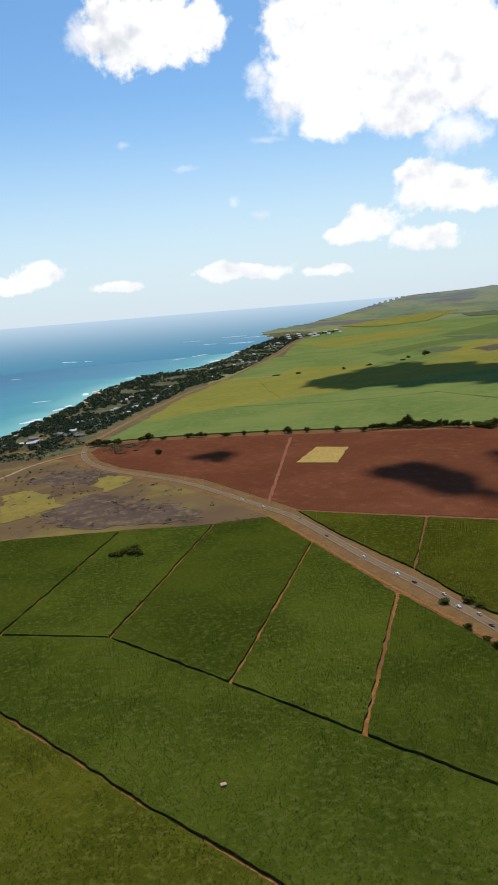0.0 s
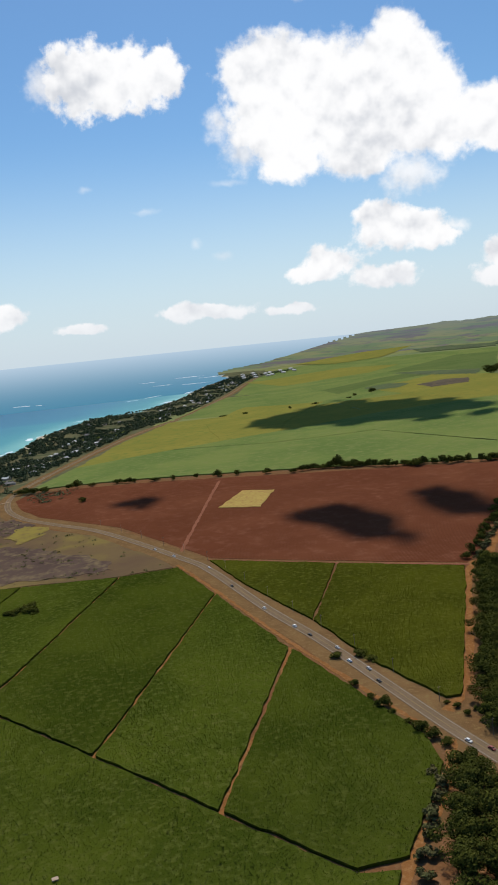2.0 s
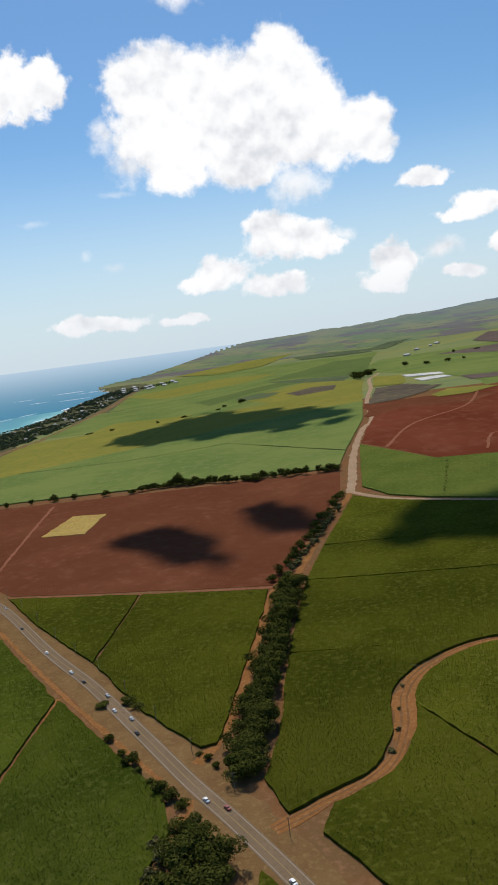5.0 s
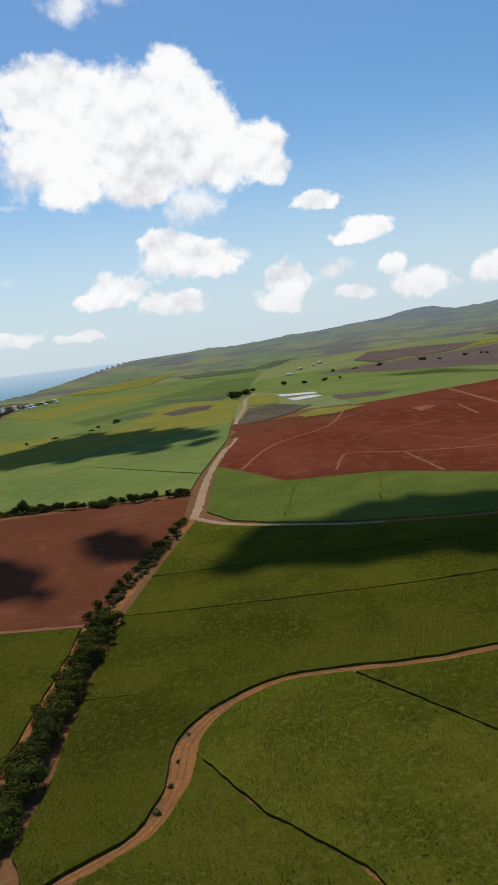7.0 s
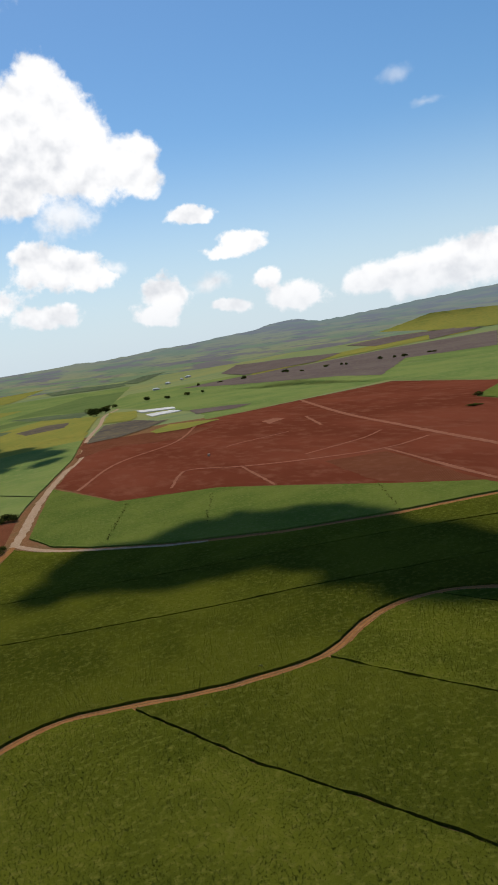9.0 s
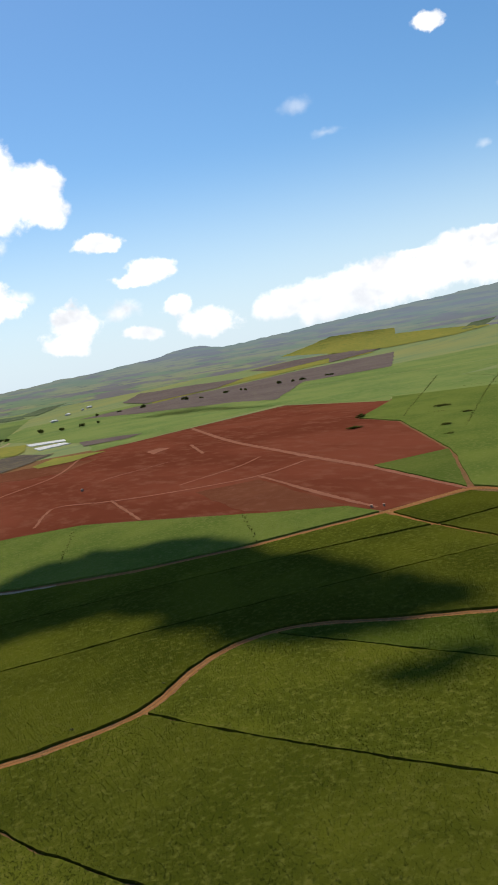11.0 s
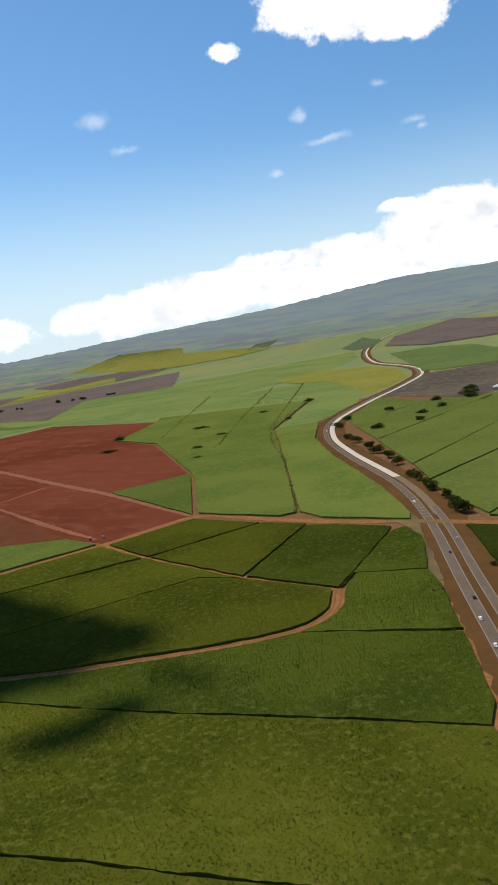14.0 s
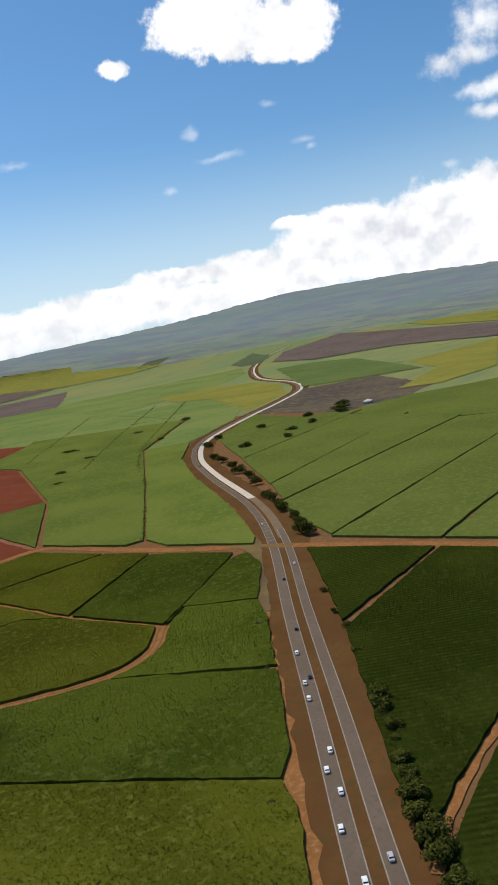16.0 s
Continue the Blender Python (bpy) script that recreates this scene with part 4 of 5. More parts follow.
far_cane([(4299, 5578), (6181, 7156), (6014, 5927), (4396, 4285), (3789, 4264)], CANE_YELLOW, 3.6)
far_cane([(664, 1583), (794, 1900), (873, 1889), (883, 1763), (906, 1747), (820, 1639), (730, 1573)], BURNT, 2.3)
far_cane([(810, 1957), (939, 2328), (975, 2194), (905, 1970), (861, 1898)], CANE_YELLOW, 2.3)
far_cane([(793, 1563), (858, 1632), (914, 1580), (939, 1536), (850, 1492), (789, 1506)], CANE_YELLOW, 2.3)
far_cane([(1013, 1886), (1075, 1832), (1121, 1748), (1058, 1705), (974, 1744)], PURPLE_SOIL, 2.6)
far_cane([(3578, 4064), (3843, 4153), (3620, 3615), (3254, 3467), (3005, 3356)], PURPLE_SOIL, 3.6)
far_cane([(4855, 5615), (5172, 5223), (4973, 4355), (4644, 3610), (4086, 3441), (3678, 3611), (3761, 4288)], CANE_YELLOW, 3.6)
far_cane([(2233, 1610), (2396, 1556), (2397, 1375), (2188, 1129), (2043, 1060), (1999, 1195), (2040, 1383)], CANE_YELLOW, 2.3)
far_cane([(1861, 662), (2238, 730), (2486, 918), (3096, 854), (2142, 557), (1899, 589)], CANE_YELLOW, 2.3)
far_cane([(3443, 1985), (4166, 2364), (5254, 2576), (4252, 1209), (3202, 887), (3446, 1389), (3228, 1636)], PURPLE_SOIL, 3.6)
far_cane([(5346, 2133), (5410, 1552), (4357, 1240), (4816, 1746)], CANE_YELLOW, 3.6)
far_cane([(3633, 2352), (4465, 2770), (3976, 2322), (3474, 2070), (3379, 2116)], SCRUB_DARK, 2.3)
far_cane([(4529, 3781), (5157, 4227), (5445, 4217), (4805, 3777), (4337, 3492)], SCRUB_DARK, 3.6)
far_cane([(2936, 1640), (3050, 1534), (2973, 1327), (2490, 955), (2268, 772), (2139, 897), (2069, 998)], CANE_BLUE, 2.3)

field("ploughed_field", [(50, 724), (258, 628), (272, 645), (340, 786), (388, 870), (424, 985), (307, 1044), (158, 1091), (-1, 1140), (-168, 1182), (-222, 1190), (-232, 1140), (-205, 1062), (-165, 990), (-50, 880), (32, 752)], RED_SOIL, "ploughed reddish-brown field with fine furrows", 0.2, 1.0, 20.0, 0.0, 0.6)
field("ploughed_field", [(505, 1152), (534, 946), (634, 876), (719, 745), (765, 645), (801, 626), (800, 577), (889, 560), (938, 746), (1040, 722), (1207, 976), (1240, 1112), (1446, 1250), (1470, 1655), (1172, 1622), (925, 1582), (770, 1536), (650, 1482), (566, 1296)], RED_SOIL_WIDE, "wide bare brick-red harrowed field", 0.2, 1.5, 30.0, 0.0, 0.8)
field("ploughed_patch", [(772, 871), (848, 841), (803, 633), (773, 659), (744, 720), (746, 747)], RED_SOIL, "darker freshly ploughed strip of the red field", 0.3, 1.0, 25.0, 0.0, 2.0)
field("ploughed_patch", [(667, 1613), (782, 1562), (854, 1482), (880, 1441), (783, 1345), (681, 1445), (601, 1396)], RED_SOIL, "darker corner of the harrowed red field", 0.3, 1.0, 25.0, 0.0, 4.0)
field("pale_patch", [(939, 1359), (983, 1379), (989, 1342), (935, 1303)], RED_TRACK, "pale bare patch on the red field", 0.3, 1.0, 25.0, 0.0, 4.0)
field("straw_patch", [(60, 923), (91, 1008), (131, 990), (108, 904)], STRAW, "square patch of yellow straw on the ploughed soil", 0.7, 0.5, 6.0, 0.0, 0.8, category="straw patch")
field("fallow_field", [(1650, 862), (2020, 985), (2060, 940), (2180, 850), (1900, 600), (1755, 590), (1600, 640)], BURNT, "dark fallow field beside the highway", 0.3, 3.0, 30.0, 0.0, 2.0)
field("scrub_field", [(-117, 704), (-30, 698), (18, 708), (8, 735), (-80, 862), (-150, 930), (-200, 985), (-240, 1070), (-270, 1110), (-375, 1162), (-520, 1150), (-560, 800), (-330, 718)], SCRUB, "burnt brown scrub with yellow dry grass", 0.4, 1.5, 14.0, 0.0, 1.0)
field("dry_grass", [(-290, 899), (-262, 915), (-213, 858), (-200, 820), (-228, 789), (-252, 775)], GRASS, "yellow dry grass patch on the scrub ground", 0.75, 0.5, 8.0, 0.0, 3.5, category="scrub patch")
field("dry_grass", [(-185, 900), (-170, 951), (-141, 925), (-138, 891), (-156, 857)], GRASS, "yellow dry grass patch on the scrub ground", 0.75, 0.5, 8.0, 0.0, 3.5, category="scrub patch")
field("burnt_patch", [(-217, 784), (-202, 821), (-170, 859), (-129, 828), (-51, 758), (-39, 723), (-78, 717), (-152, 719), (-185, 742)], PURPLE_SCRUB, "purple-brown burnt patch on the scrub ground", 0.65, 0.5, 8.0, 0.0, 3.5, category="scrub patch")
field("burnt_patch", [(-282, 974), (-246, 1006), (-188, 988), (-158, 948), (-184, 907), (-238, 927)], PURPLE_SCRUB, "purple-brown burnt patch on the scrub ground", 0.65, 0.5, 8.0, 0.0, 3.5, category="scrub patch")
strip("track", smooth_line([(-325, 1010), (-304, 1077), (-276, 1118), (-239, 1141)], 6), 6, 0.9, PALE_DIRT, label="pale dirt track from the highway bend", category="track", ragged=0.8)
field("settling_pond", [(975, 2194), (1049, 2090), (1030, 2017), (957, 2090)], ROOF_PALE, "white settling basin by the dirt road", 1.6, 0.5, 30.0, 0.0, 0.5, category="basin")
field("settling_pond", [(936, 1998), (1009, 1985), (1004, 1913), (920, 1906)], ROOF_PALE, "white settling basin by the dirt road", 1.6, 0.5, 30.0, 0.0, 0.5, category="basin")


# ---- clouds overhead, whose shade falls on the fields ----
CLOUD = material("white cloud", ((0.90, 0.90, 0.90), (0.85, 0.86, 0.88), (0.80, 0.81, 0.83)), (0.004, 0.02), 1.0, 0.0)
CLOUD_HEIGHT = 2200.0


def cloud(outline, label, lumps=60, low=18.0, high=60.0, ground_z=None):
    """A cumulus of many flattened lumps, standing up-sun of the patch of ground that it shades."""
    poly = np.array(outline, float)
    ground_z = float(height(*poly.mean(axis=0))) if ground_z is None else ground_z
    shift = np.array((sun_way.x, sun_way.y)) / sun_way.z * (CLOUD_HEIGHT - ground_z)
    lo, hi = poly.min(axis=0), poly.max(axis=0)
    bm = bmesh.new()
    made = 0
    while made < lumps:
        p = rng.uniform(lo, hi)
        if not inside(poly, p[None])[0]:
            continue
        a, b = poly, np.roll(poly, -1, axis=0)
        t = np.clip(((p - a) * (b - a)).sum(axis=1) / ((b - a) ** 2).sum(axis=1), 0, 1)
        edge = np.linalg.norm(a + (b - a) * t[:, None] - p, axis=1).min()
        r = float(np.clip(edge * rng.uniform(0.5, 1.1) + 5, low * rng.uniform(0.25, 0.8), high))
        m = Matrix.Translation((p[0] + shift[0], p[1] + shift[1], CLOUD_HEIGHT + rng.uniform(-8, 8))) @ Matrix.Rotation(rng.uniform(0, 6.28), 4, "Z") @ Matrix.Diagonal((r * rng.uniform(0.9, 1.5), r * rng.uniform(0.7, 1.0), r * 0.3, 1))
        bmesh.ops.create_icosphere(bm, subdivisions=2, radius=1.0, matrix=m)
        made += 1
    for v in bm.verts:
        n = noise.noise_vector(v.co / 22.0)
        v.co += Vector((n.x * 11, n.y * 11, n.z * 4))
    me = bpy.data.meshes.new("cloud")
    bm.to_mesh(me)
    bm.free()
    me.materials.append(CLOUD)
    return tagged(new("cloud", me), label, "cloud", kind="stuff")


cloud([(90, 1860), (200, 1980), (408, 2230), (480, 2000), (619, 1540), (560, 1390), (436, 1440), (230, 1600)], "broad white cumulus drifting over the far fields", 90, 30, 90)
cloud([(132, 850), (160, 872), (200, 870), (222, 820), (240, 715), (204, 701), (175, 770)], "small white cumulus over the ploughed field", 50, 12, 32)
cloud([(277, 873), (300, 905), (320, 895), (338, 800), (334, 742), (295, 775)], "small white cumulus over the ploughed field", 40, 10, 26)
cloud([(-85, 1035), (-12, 1025), (-20, 950), (-70, 990)], "thin white cloud over the ploughed field", 12, 8, 14)
cloud([(385, 690), (440, 795), (500, 745), (560, 760), (625, 715), (670, 660), (680, 560), (685, 440), (690, 375), (650, 372), (610, 400), (585, 400), (556, 470), (545, 560), (490, 600), (440, 640)], "large white cumulus over the green cane", 150, 20, 60)
cloud([(334, 690), (380, 705), (430, 680), (400, 650)], "thin white cloud over the green cane", 12, 8, 16)
cloud([(558, 335), (600, 338), (650, 325), (690, 320), (640, 305), (590, 315)], "thin white cloud over the green cane", 18, 6, 12)


# ---- trees, shrubs ----
def leaf_mesh(name, mat, lumps, leaf, count, seed, flat=1.0):
    """A crown of many leaf sprays on overlapping lumps, with gaps and an uneven outline; one unit high and wide."""
    g = np.random.default_rng(seed)
    c = np.column_stack([g.normal(0, 0.22, lumps), g.normal(0, 0.22, lumps), g.uniform(0.35, 0.78, lumps) * flat])
    r = g.uniform(0.14, 0.30, lumps)
    k = g.integers(0, lumps, count)
    d = g.normal(0, 1, (count, 3))
    d /= np.linalg.norm(d, axis=1)[:, None]
    p = c[k] + d * (r[k] * g.uniform(0.75, 1.05, count))[:, None] * (1, 1, flat)
    p[:, 2] = np.maximum(p[:, 2], 0.05)
    t = np.cross(d, g.normal(0, 1, (count, 3)))
    t /= np.linalg.norm(t, axis=1)[:, None]
    b = np.cross(d + 0.5 * g.normal(0, 1, (count, 3)), t)
    b /= np.linalg.norm(b, axis=1)[:, None]
    s = (leaf * g.uniform(0.6, 1.4, count))[:, None]
    q = np.stack([p - t * s, p - b * s * 0.6, p + t * s, p + b * s * 0.6], axis=1).reshape(-1, 3)
    me = bpy.data.meshes.new(name)
    me.from_pydata([tuple(v) for v in q], [], np.arange(len(q)).reshape(-1, 4).tolist())
    me.materials.append(mat)
    return me


def trunk_mesh():
    bm = bmesh.new()
    bmesh.ops.create_cone(bm, segments=7, radius1=0.035, radius2=0.018, depth=0.5, matrix=Matrix.Translation((0, 0, 0.23)))
    for i in range(4):
        a = i * 1.6
        bmesh.ops.create_cone(bm, segments=5, radius1=0.014, radius2=0.006, depth=0.34, matrix=Matrix.Translation((0.09 * math.cos(a), 0.09 * math.sin(a), 0.52)) @ Matrix.Rotation(a, 4, "Z") @ Matrix.Rotation(0.6, 4, "Y"))
    me = bpy.data.meshes.new("trunk")
    bm.to_mesh(me)
    bm.free()
    me.materials.append(BARK)
    return me


TRUNK = trunk_mesh()


def tree_kind(name, crown, label, category):
    base = new(name)
    for part_name, me in (("trunk", TRUNK), ("crown", crown)):
        ob = new(part_name, me)
        ob.parent = base
    return tagged(base, label, category)


BROAD = [leaf_mesh("crown", LEAF, 22, 0.030, 6500, 11 + i) for i in range(3)]
SMALL = [leaf_mesh("crown", LEAF, 12, 0.055, 1500, 31 + i) for i in range(3)]
DRY = [leaf_mesh("crown", DRY_LEAF, 9, 0.10, 420, 51 + i, 0.9) for i in range(2)]


def plant(kinds, spots, group, name, label, category):
    """Copies of a few kinds of tree at (x, y, width, height)."""
    bases = [tree_kind(name, k, label, category) for k in kinds]
    for b in bases:
        b["group"] = group
    first = []
    for i, (x, y, w, h) in enumerate(spots):
        b = bases[i % len(bases)]
        m = Matrix.Translation((x, y, float(height(x, y)) - 0.1)) @ Matrix.Rotation(float(rng.uniform(0, 6.28)), 4, "Z") @ Matrix.Diagonal((w, w, h, 1))
        if x > 3000 or y > 2900:
            k = draw_in([(x, y, float(height(x, y)))])[0]
            m = Matrix.Translation(k) @ Matrix.Diagonal((w, w, h, 1))
        if i < len(bases):
            first.append((b, m))
        else:
            copy_thing(b, m)
    for b, m in first:
        b.matrix_basis = m
    for b in bases[len(spots):]:
        for c in list(b.children):
            bpy.data.objects.remove(c)
        bpy.data.objects.remove(b)


def along(points, step, jitter, w, h, spread=0.25):
    line = smooth_line(points, step)
    return [(x + rng.normal(0, jitter), y + rng.normal(0, jitter), w * rng.uniform(1 - spread, 1 + spread), h * rng.uniform(1 - spread, 1 + spread)) for x, y in line]


plant(BROAD, along([(192, 382), (231, 498), (270, 611)], 10, 1.2, 17, 13, 0.16), "trees of the windbreak", "tree", "broad dark green windbreak tree beside the farm track", "tree")
plant(BROAD, [(164, 338, 17, 13), (158, 326, 18, 14), (170, 322, 17, 13), (152, 312, 17, 12), (166, 306, 18, 13), (148, 296, 16, 12), (160, 290, 18, 13), (144, 280, 16, 12), (158, 274, 18, 13), (150, 258, 18, 13), (166, 262, 16, 12), (138, 262, 15, 11), (150, 240, 18, 13)], "trees of the small wood", "tree", "broad dark green tree in the roadside wood", "tree")
plant(DRY, [(151, 336, 8, 6), (146, 326, 7, 5), (140, 314, 8, 6), (136, 304, 7, 5), (131, 292, 8, 5), (128, 280, 7, 5), (149, 346, 6, 4)], "shrubs by the wood", "shrub", "dusty olive shrub on dry ground beside the wood", "shrub")
plant(SMALL, [(132, 441, 6, 4), (137, 424, 5, 3), (142, 413, 8, 6), (145, 404, 5, 3), (154, 383, 8, 6), (158, 376, 7, 5), (150, 391, 5, 3), (162, 368, 6, 4), (128, 482, 8, 3), (141, 480, 9, 4), (148, 472, 8, 3), (178, 402, 4, 3), (181, 394, 4, 3), (174, 408, 3, 2), (186, 398, 3, 2)], "roadside bushes", "bush", "round dark green bush on the highway verge", "bush")
plant(DRY, along([(268, 634), (300, 690), (335, 752), (372, 820)], 8, 1.5, 7, 5), "bushes along the farm track", "bush", "dusty green bush along the dirt track", "bush")
plant(SMALL, along([(262, 640), (292, 694), (328, 752), (356, 810), (386, 862)], 13, 2.0, 9, 7), "bushes along the farm track", "bush", "dark green bush along the dirt track", "bush")
plant(SMALL, along([(180, 1103), (228, 1096), (300, 1053), (380, 1016), (424, 994)], 9, 2.5, 13, 9, 0.35), "trees of the field hedge", "tree", "dark green tree in the far field hedge", "tree")
plant(SMALL, along([(-228, 1200), (-160, 1192), (-90, 1172), (0, 1148), (90, 1124), (170, 1100)], 30, 3.0, 11, 6, 0.4), "trees of the field hedge", "tree", "low dark green bush in the far field hedge", "bush")
plant(SMALL, [(228, 1098, 16, 18), (-232, 1196, 22, 10), (-215, 1190, 18, 9), (-200, 1196, 16, 8), (-150, 1186, 14, 12), (-70, 1168, 12, 8), (60, 1136, 12, 10), (-120, 1060, 12, 6)], "trees of the field hedge", "tree", "tall dark green tree in the far field hedge", "tree")
plant(SMALL, [(946, 322, 12, 11), (952, 330, 11, 10), (968, 340, 9, 8), (988, 360, 9, 8), (1012, 386, 11, 9), (1020, 395, 11, 9), (1046, 420, 11, 9), (1058, 432, 10, 8), (1110, 480, 12, 9), (1140, 510, 13, 9), (1165, 540, 14, 10), (1192, 568, 13, 9), (1226, 610, 14, 9), (1250, 640, 12, 8)], "trees along the highway", "tree", "dark green tree along the highway bend", "tree")
plant(SMALL, [(737, 166, 9, 6), (731, 160, 8, 6), (718, 150, 7, 5), (701, 138, 8, 5), (692, 132, 7, 5), (684, 127, 9, 6), (675, 121, 9, 6), (668, 115, 10, 7), (660, 108, 10, 7), (652, 102, 9, 6), (775, 194, 5, 3), (800, 212, 5, 3), (815, 228, 4, 3), (843, 250, 4, 3), (712, 146, 5, 3)], "bushes along the highway", "bush", "dark green bush on the red highway bank", "bush")
plant(DRY, along([(640, 150), (680, 178), (735, 221), (800, 268), (870, 320)], 13, 2.0, 3.0, 2.0, 0.4), "low shrubs of the verge", "shrub", "low dusty shrub on the red verge", "shrub")
plant(SMALL, [(1245, 1112, 16, 8), (1500, 640, 14, 8), (1570, 690, 16, 8), (1590, 640, 22, 9), (1640, 665, 26, 9), (1690, 690, 24, 9), (1380, 612, 14, 7), (1440, 640, 14, 7), (1320, 640, 16, 8), (1480, 720, 16, 7), (1340, 720, 18, 7), (1400, 745, 16, 7), (1630, 1002, 18, 7), (1340, 1010, 22, 5), (1180, 850, 18, 4), (1280, 900, 18, 4), (1120, 790, 14, 3), (1420, 880, 14, 4), (1500, 1010, 18, 4), (1150, 1020, 20, 4)], "scattered field trees", "tree", "low dark green tree among the cane fields", "tree")
plant(SMALL, along([(1560, 3000), (1800, 2740), (2060, 2540), (2300, 2440)], 60, 30, 18, 12, 0.45) + along([(1050, 2640), (1180, 2560), (1300, 2460)], 45, 24, 18, 12, 0.45) + along([(60, 2230), (250, 2190), (480, 2260)], 75, 24, 14, 7, 0.45) + [(890, 2330, 40, 26), (940, 2380, 34, 22), (520, 2290, 24, 14)], "trees of the far farmland", "tree", "dark green tree on a far field edge", "tree")
for row, width in (([(923, 464), (1100, 624), (1321, 830), (1630, 1002)], 2.0), ([(1176, 811), (1420, 990), (1985, 1397)], 1.5), ([(1292, 816), (1497, 957), (2008, 1315)], 1.5), ([(1243, 1003), (1479, 1198), (1876, 1525)], 1.5), ([(1280, 983), (1287, 952)], 1.5), ([(1361, 951), (1375, 939)], 1.5), ([(1598, 1200), (1683, 1049)], 1.5), ([(534, 914), (500, 842), (473, 788)], 1.2), ([(613, 850), (562, 750)], 1.2), ([(735, 707), (708, 652), (685, 605)], 1.2)):
    line = smooth_line(row, 3)
    count = len(line)
    at = line + rng.normal(0, 1.0, line.shape)
    z = height(at[:, 0], at[:, 1]) + 1.2
    verts, faces = [], []
    for (x, y), zz in zip(at, z):
        if rng.random() < 0.5:
            continue
        for _ in range(6):
            a, r = rng.uniform(0, 6.28), rng.uniform(0.35, 0.85)
            p = Vector((x + rng.normal(0, width * 0.4), y + rng.normal(0, width * 0.4), zz + rng.uniform(0, 1.2)))
            u, v = Vector((math.cos(a), math.sin(a), 0.3)) * r, Vector((-math.sin(a), math.cos(a), 0.5)) * r
            k = len(verts)
            verts += [p - u, p - v, p + u, p + v]
            faces.append((k, k + 1, k + 2, k + 3))
    tagged(mesh_object("scrub_line", verts, faces, [LEAF]), "dark line of scrub along an old ditch", "scrub", kind="stuff")


# ---- coast: woodland, houses, surf ----
def coast_wood():
    """The wooded strip between the sea and the highway: thousands of small tree crowns."""
    centres = []
    while len(centres) < 4300:
        y = rng.uniform(1180, 4900) if rng.random() < 0.6 else rng.uniform(1180, 2700)
        edge = float(np.interp(y, COAST_Y, COAST_X))
        road_x = float(np.interp(y, ROAD_A[::-1, 1], ROAD_A[::-1, 0])) if y < 4600 else edge + 420
        u = rng.random()
        x = edge + 12 + u * (road_x - 22 - edge - 12)
        if noise.noise(Vector((x / 90, y / 140, 3))) > 0.22 and u > 0.25:
            continue
        if y < 1420 and x > -380 and noise.noise(Vector((x / 60, y / 60, 8))) > -0.05:
            continue
        centres.append((x, y))
    c = np.array(centres)
    n, k = len(c), 34
    w, h = rng.uniform(5, 11, n), rng.uniform(4, 9, n)
    d = rng.normal(0, 1, (n, k, 3))
    d /= np.linalg.norm(d, axis=2)[..., None]
    p = d * rng.uniform(0.7, 1.05, (n, k, 1)) * np.stack([w, w, h * 0.55], axis=1)[:, None] * 0.55
    p[..., :2] += c[:, None]
    p[..., 2] += (height(c[:, 0], c[:, 1]) + h * 0.6)[:, None]
    t = np.cross(d, rng.normal(0, 1, d.shape))
    t /= np.linalg.norm(t, axis=2)[..., None]
    b = np.cross(d, t)
    s = (w * 0.16)[:, None, None] * rng.uniform(0.7, 1.4, (n, k, 1))
    q = np.stack([p - t * s, p - b * s, p + t * s, p + b * s], axis=2).reshape(-1, 3)
    ob = mesh_object("coastal_wood", draw_in(q), np.arange(len(q)).reshape(-1, 4).tolist(), [COAST_LEAF])
    return tagged(ob, "dense dark green coastal trees between sea and highway", "trees", kind="stuff")


coast_wood()


def house_meshes(roof_mat):
    bm = bmesh.new()
    bmesh.ops.create_cube(bm, size=1.0, matrix=Matrix.Translation((0, 0, 1.4)) @ Matrix.Diagonal((11, 7.5, 2.9, 1)))
    walls = bpy.data.meshes.new("wall")
    bm.to_mesh(walls)
    bm.free()
    walls.materials.append(WALL)
    v = [(-6.2, -4.4, 2.7), (6.2, -4.4, 2.7), (6.2, 4.4, 2.7), (-6.2, 4.4, 2.7), (-3.6, 0, 4.6), (3.6, 0, 4.6)]
    roof = bpy.data.meshes.new("roof")
    roof.from_pydata(v + [(x, y, z - 0.25) for x, y, z in v[:4]], [], [(0, 1, 5, 4), (2, 3, 4, 5), (1, 2, 5), (3, 0, 4), (0, 6, 7, 1), (1, 7, 8, 2), (2, 8, 9, 3), (3, 9, 6, 0), (9, 8, 7, 6)])
    roof.materials.append(roof_mat)
    return walls, roof


def houses(spots, label, roof_mat, group):
    walls, roof = house_meshes(roof_mat)
    first = None
    for x, y, turn, k in spots:
        p = draw_in([(x, y, float(height(x, y)) - 0.3)])[0]
        m = Matrix.Translation(p) @ Matrix.Rotation(radians(turn), 4, "Z") @ Matrix.Diagonal((k, k, k, 1))
        if first is None:
            first = tagged(new("house"), label, "house", group)
            for nm, me in (("wall", walls), ("roof", roof)):
                o = new(nm, me)
                o.parent = first
            at_first = m
        else:
            copy_thing(first, m)
    first.matrix_basis = at_first


def coast_spots(n, seed, near_road):
    g = np.random.default_rng(seed)
    out = []
    while len(out) < n:
        y = g.uniform(1330, 4200) if g.random() < 0.5 else g.uniform(1330, 2000)
        a = float(np.interp(y, COAST_Y, COAST_X)) + 35
        b = float(np.interp(y, ROAD_A[::-1, 1], ROAD_A[::-1, 0])) - 22
        out.append((a + (b - a) * (g.uniform(0.35, 1) if near_road else g.uniform(0, 0.9)), y, g.uniform(0, 180), g.uniform(0.9, 1.5)))
    return out


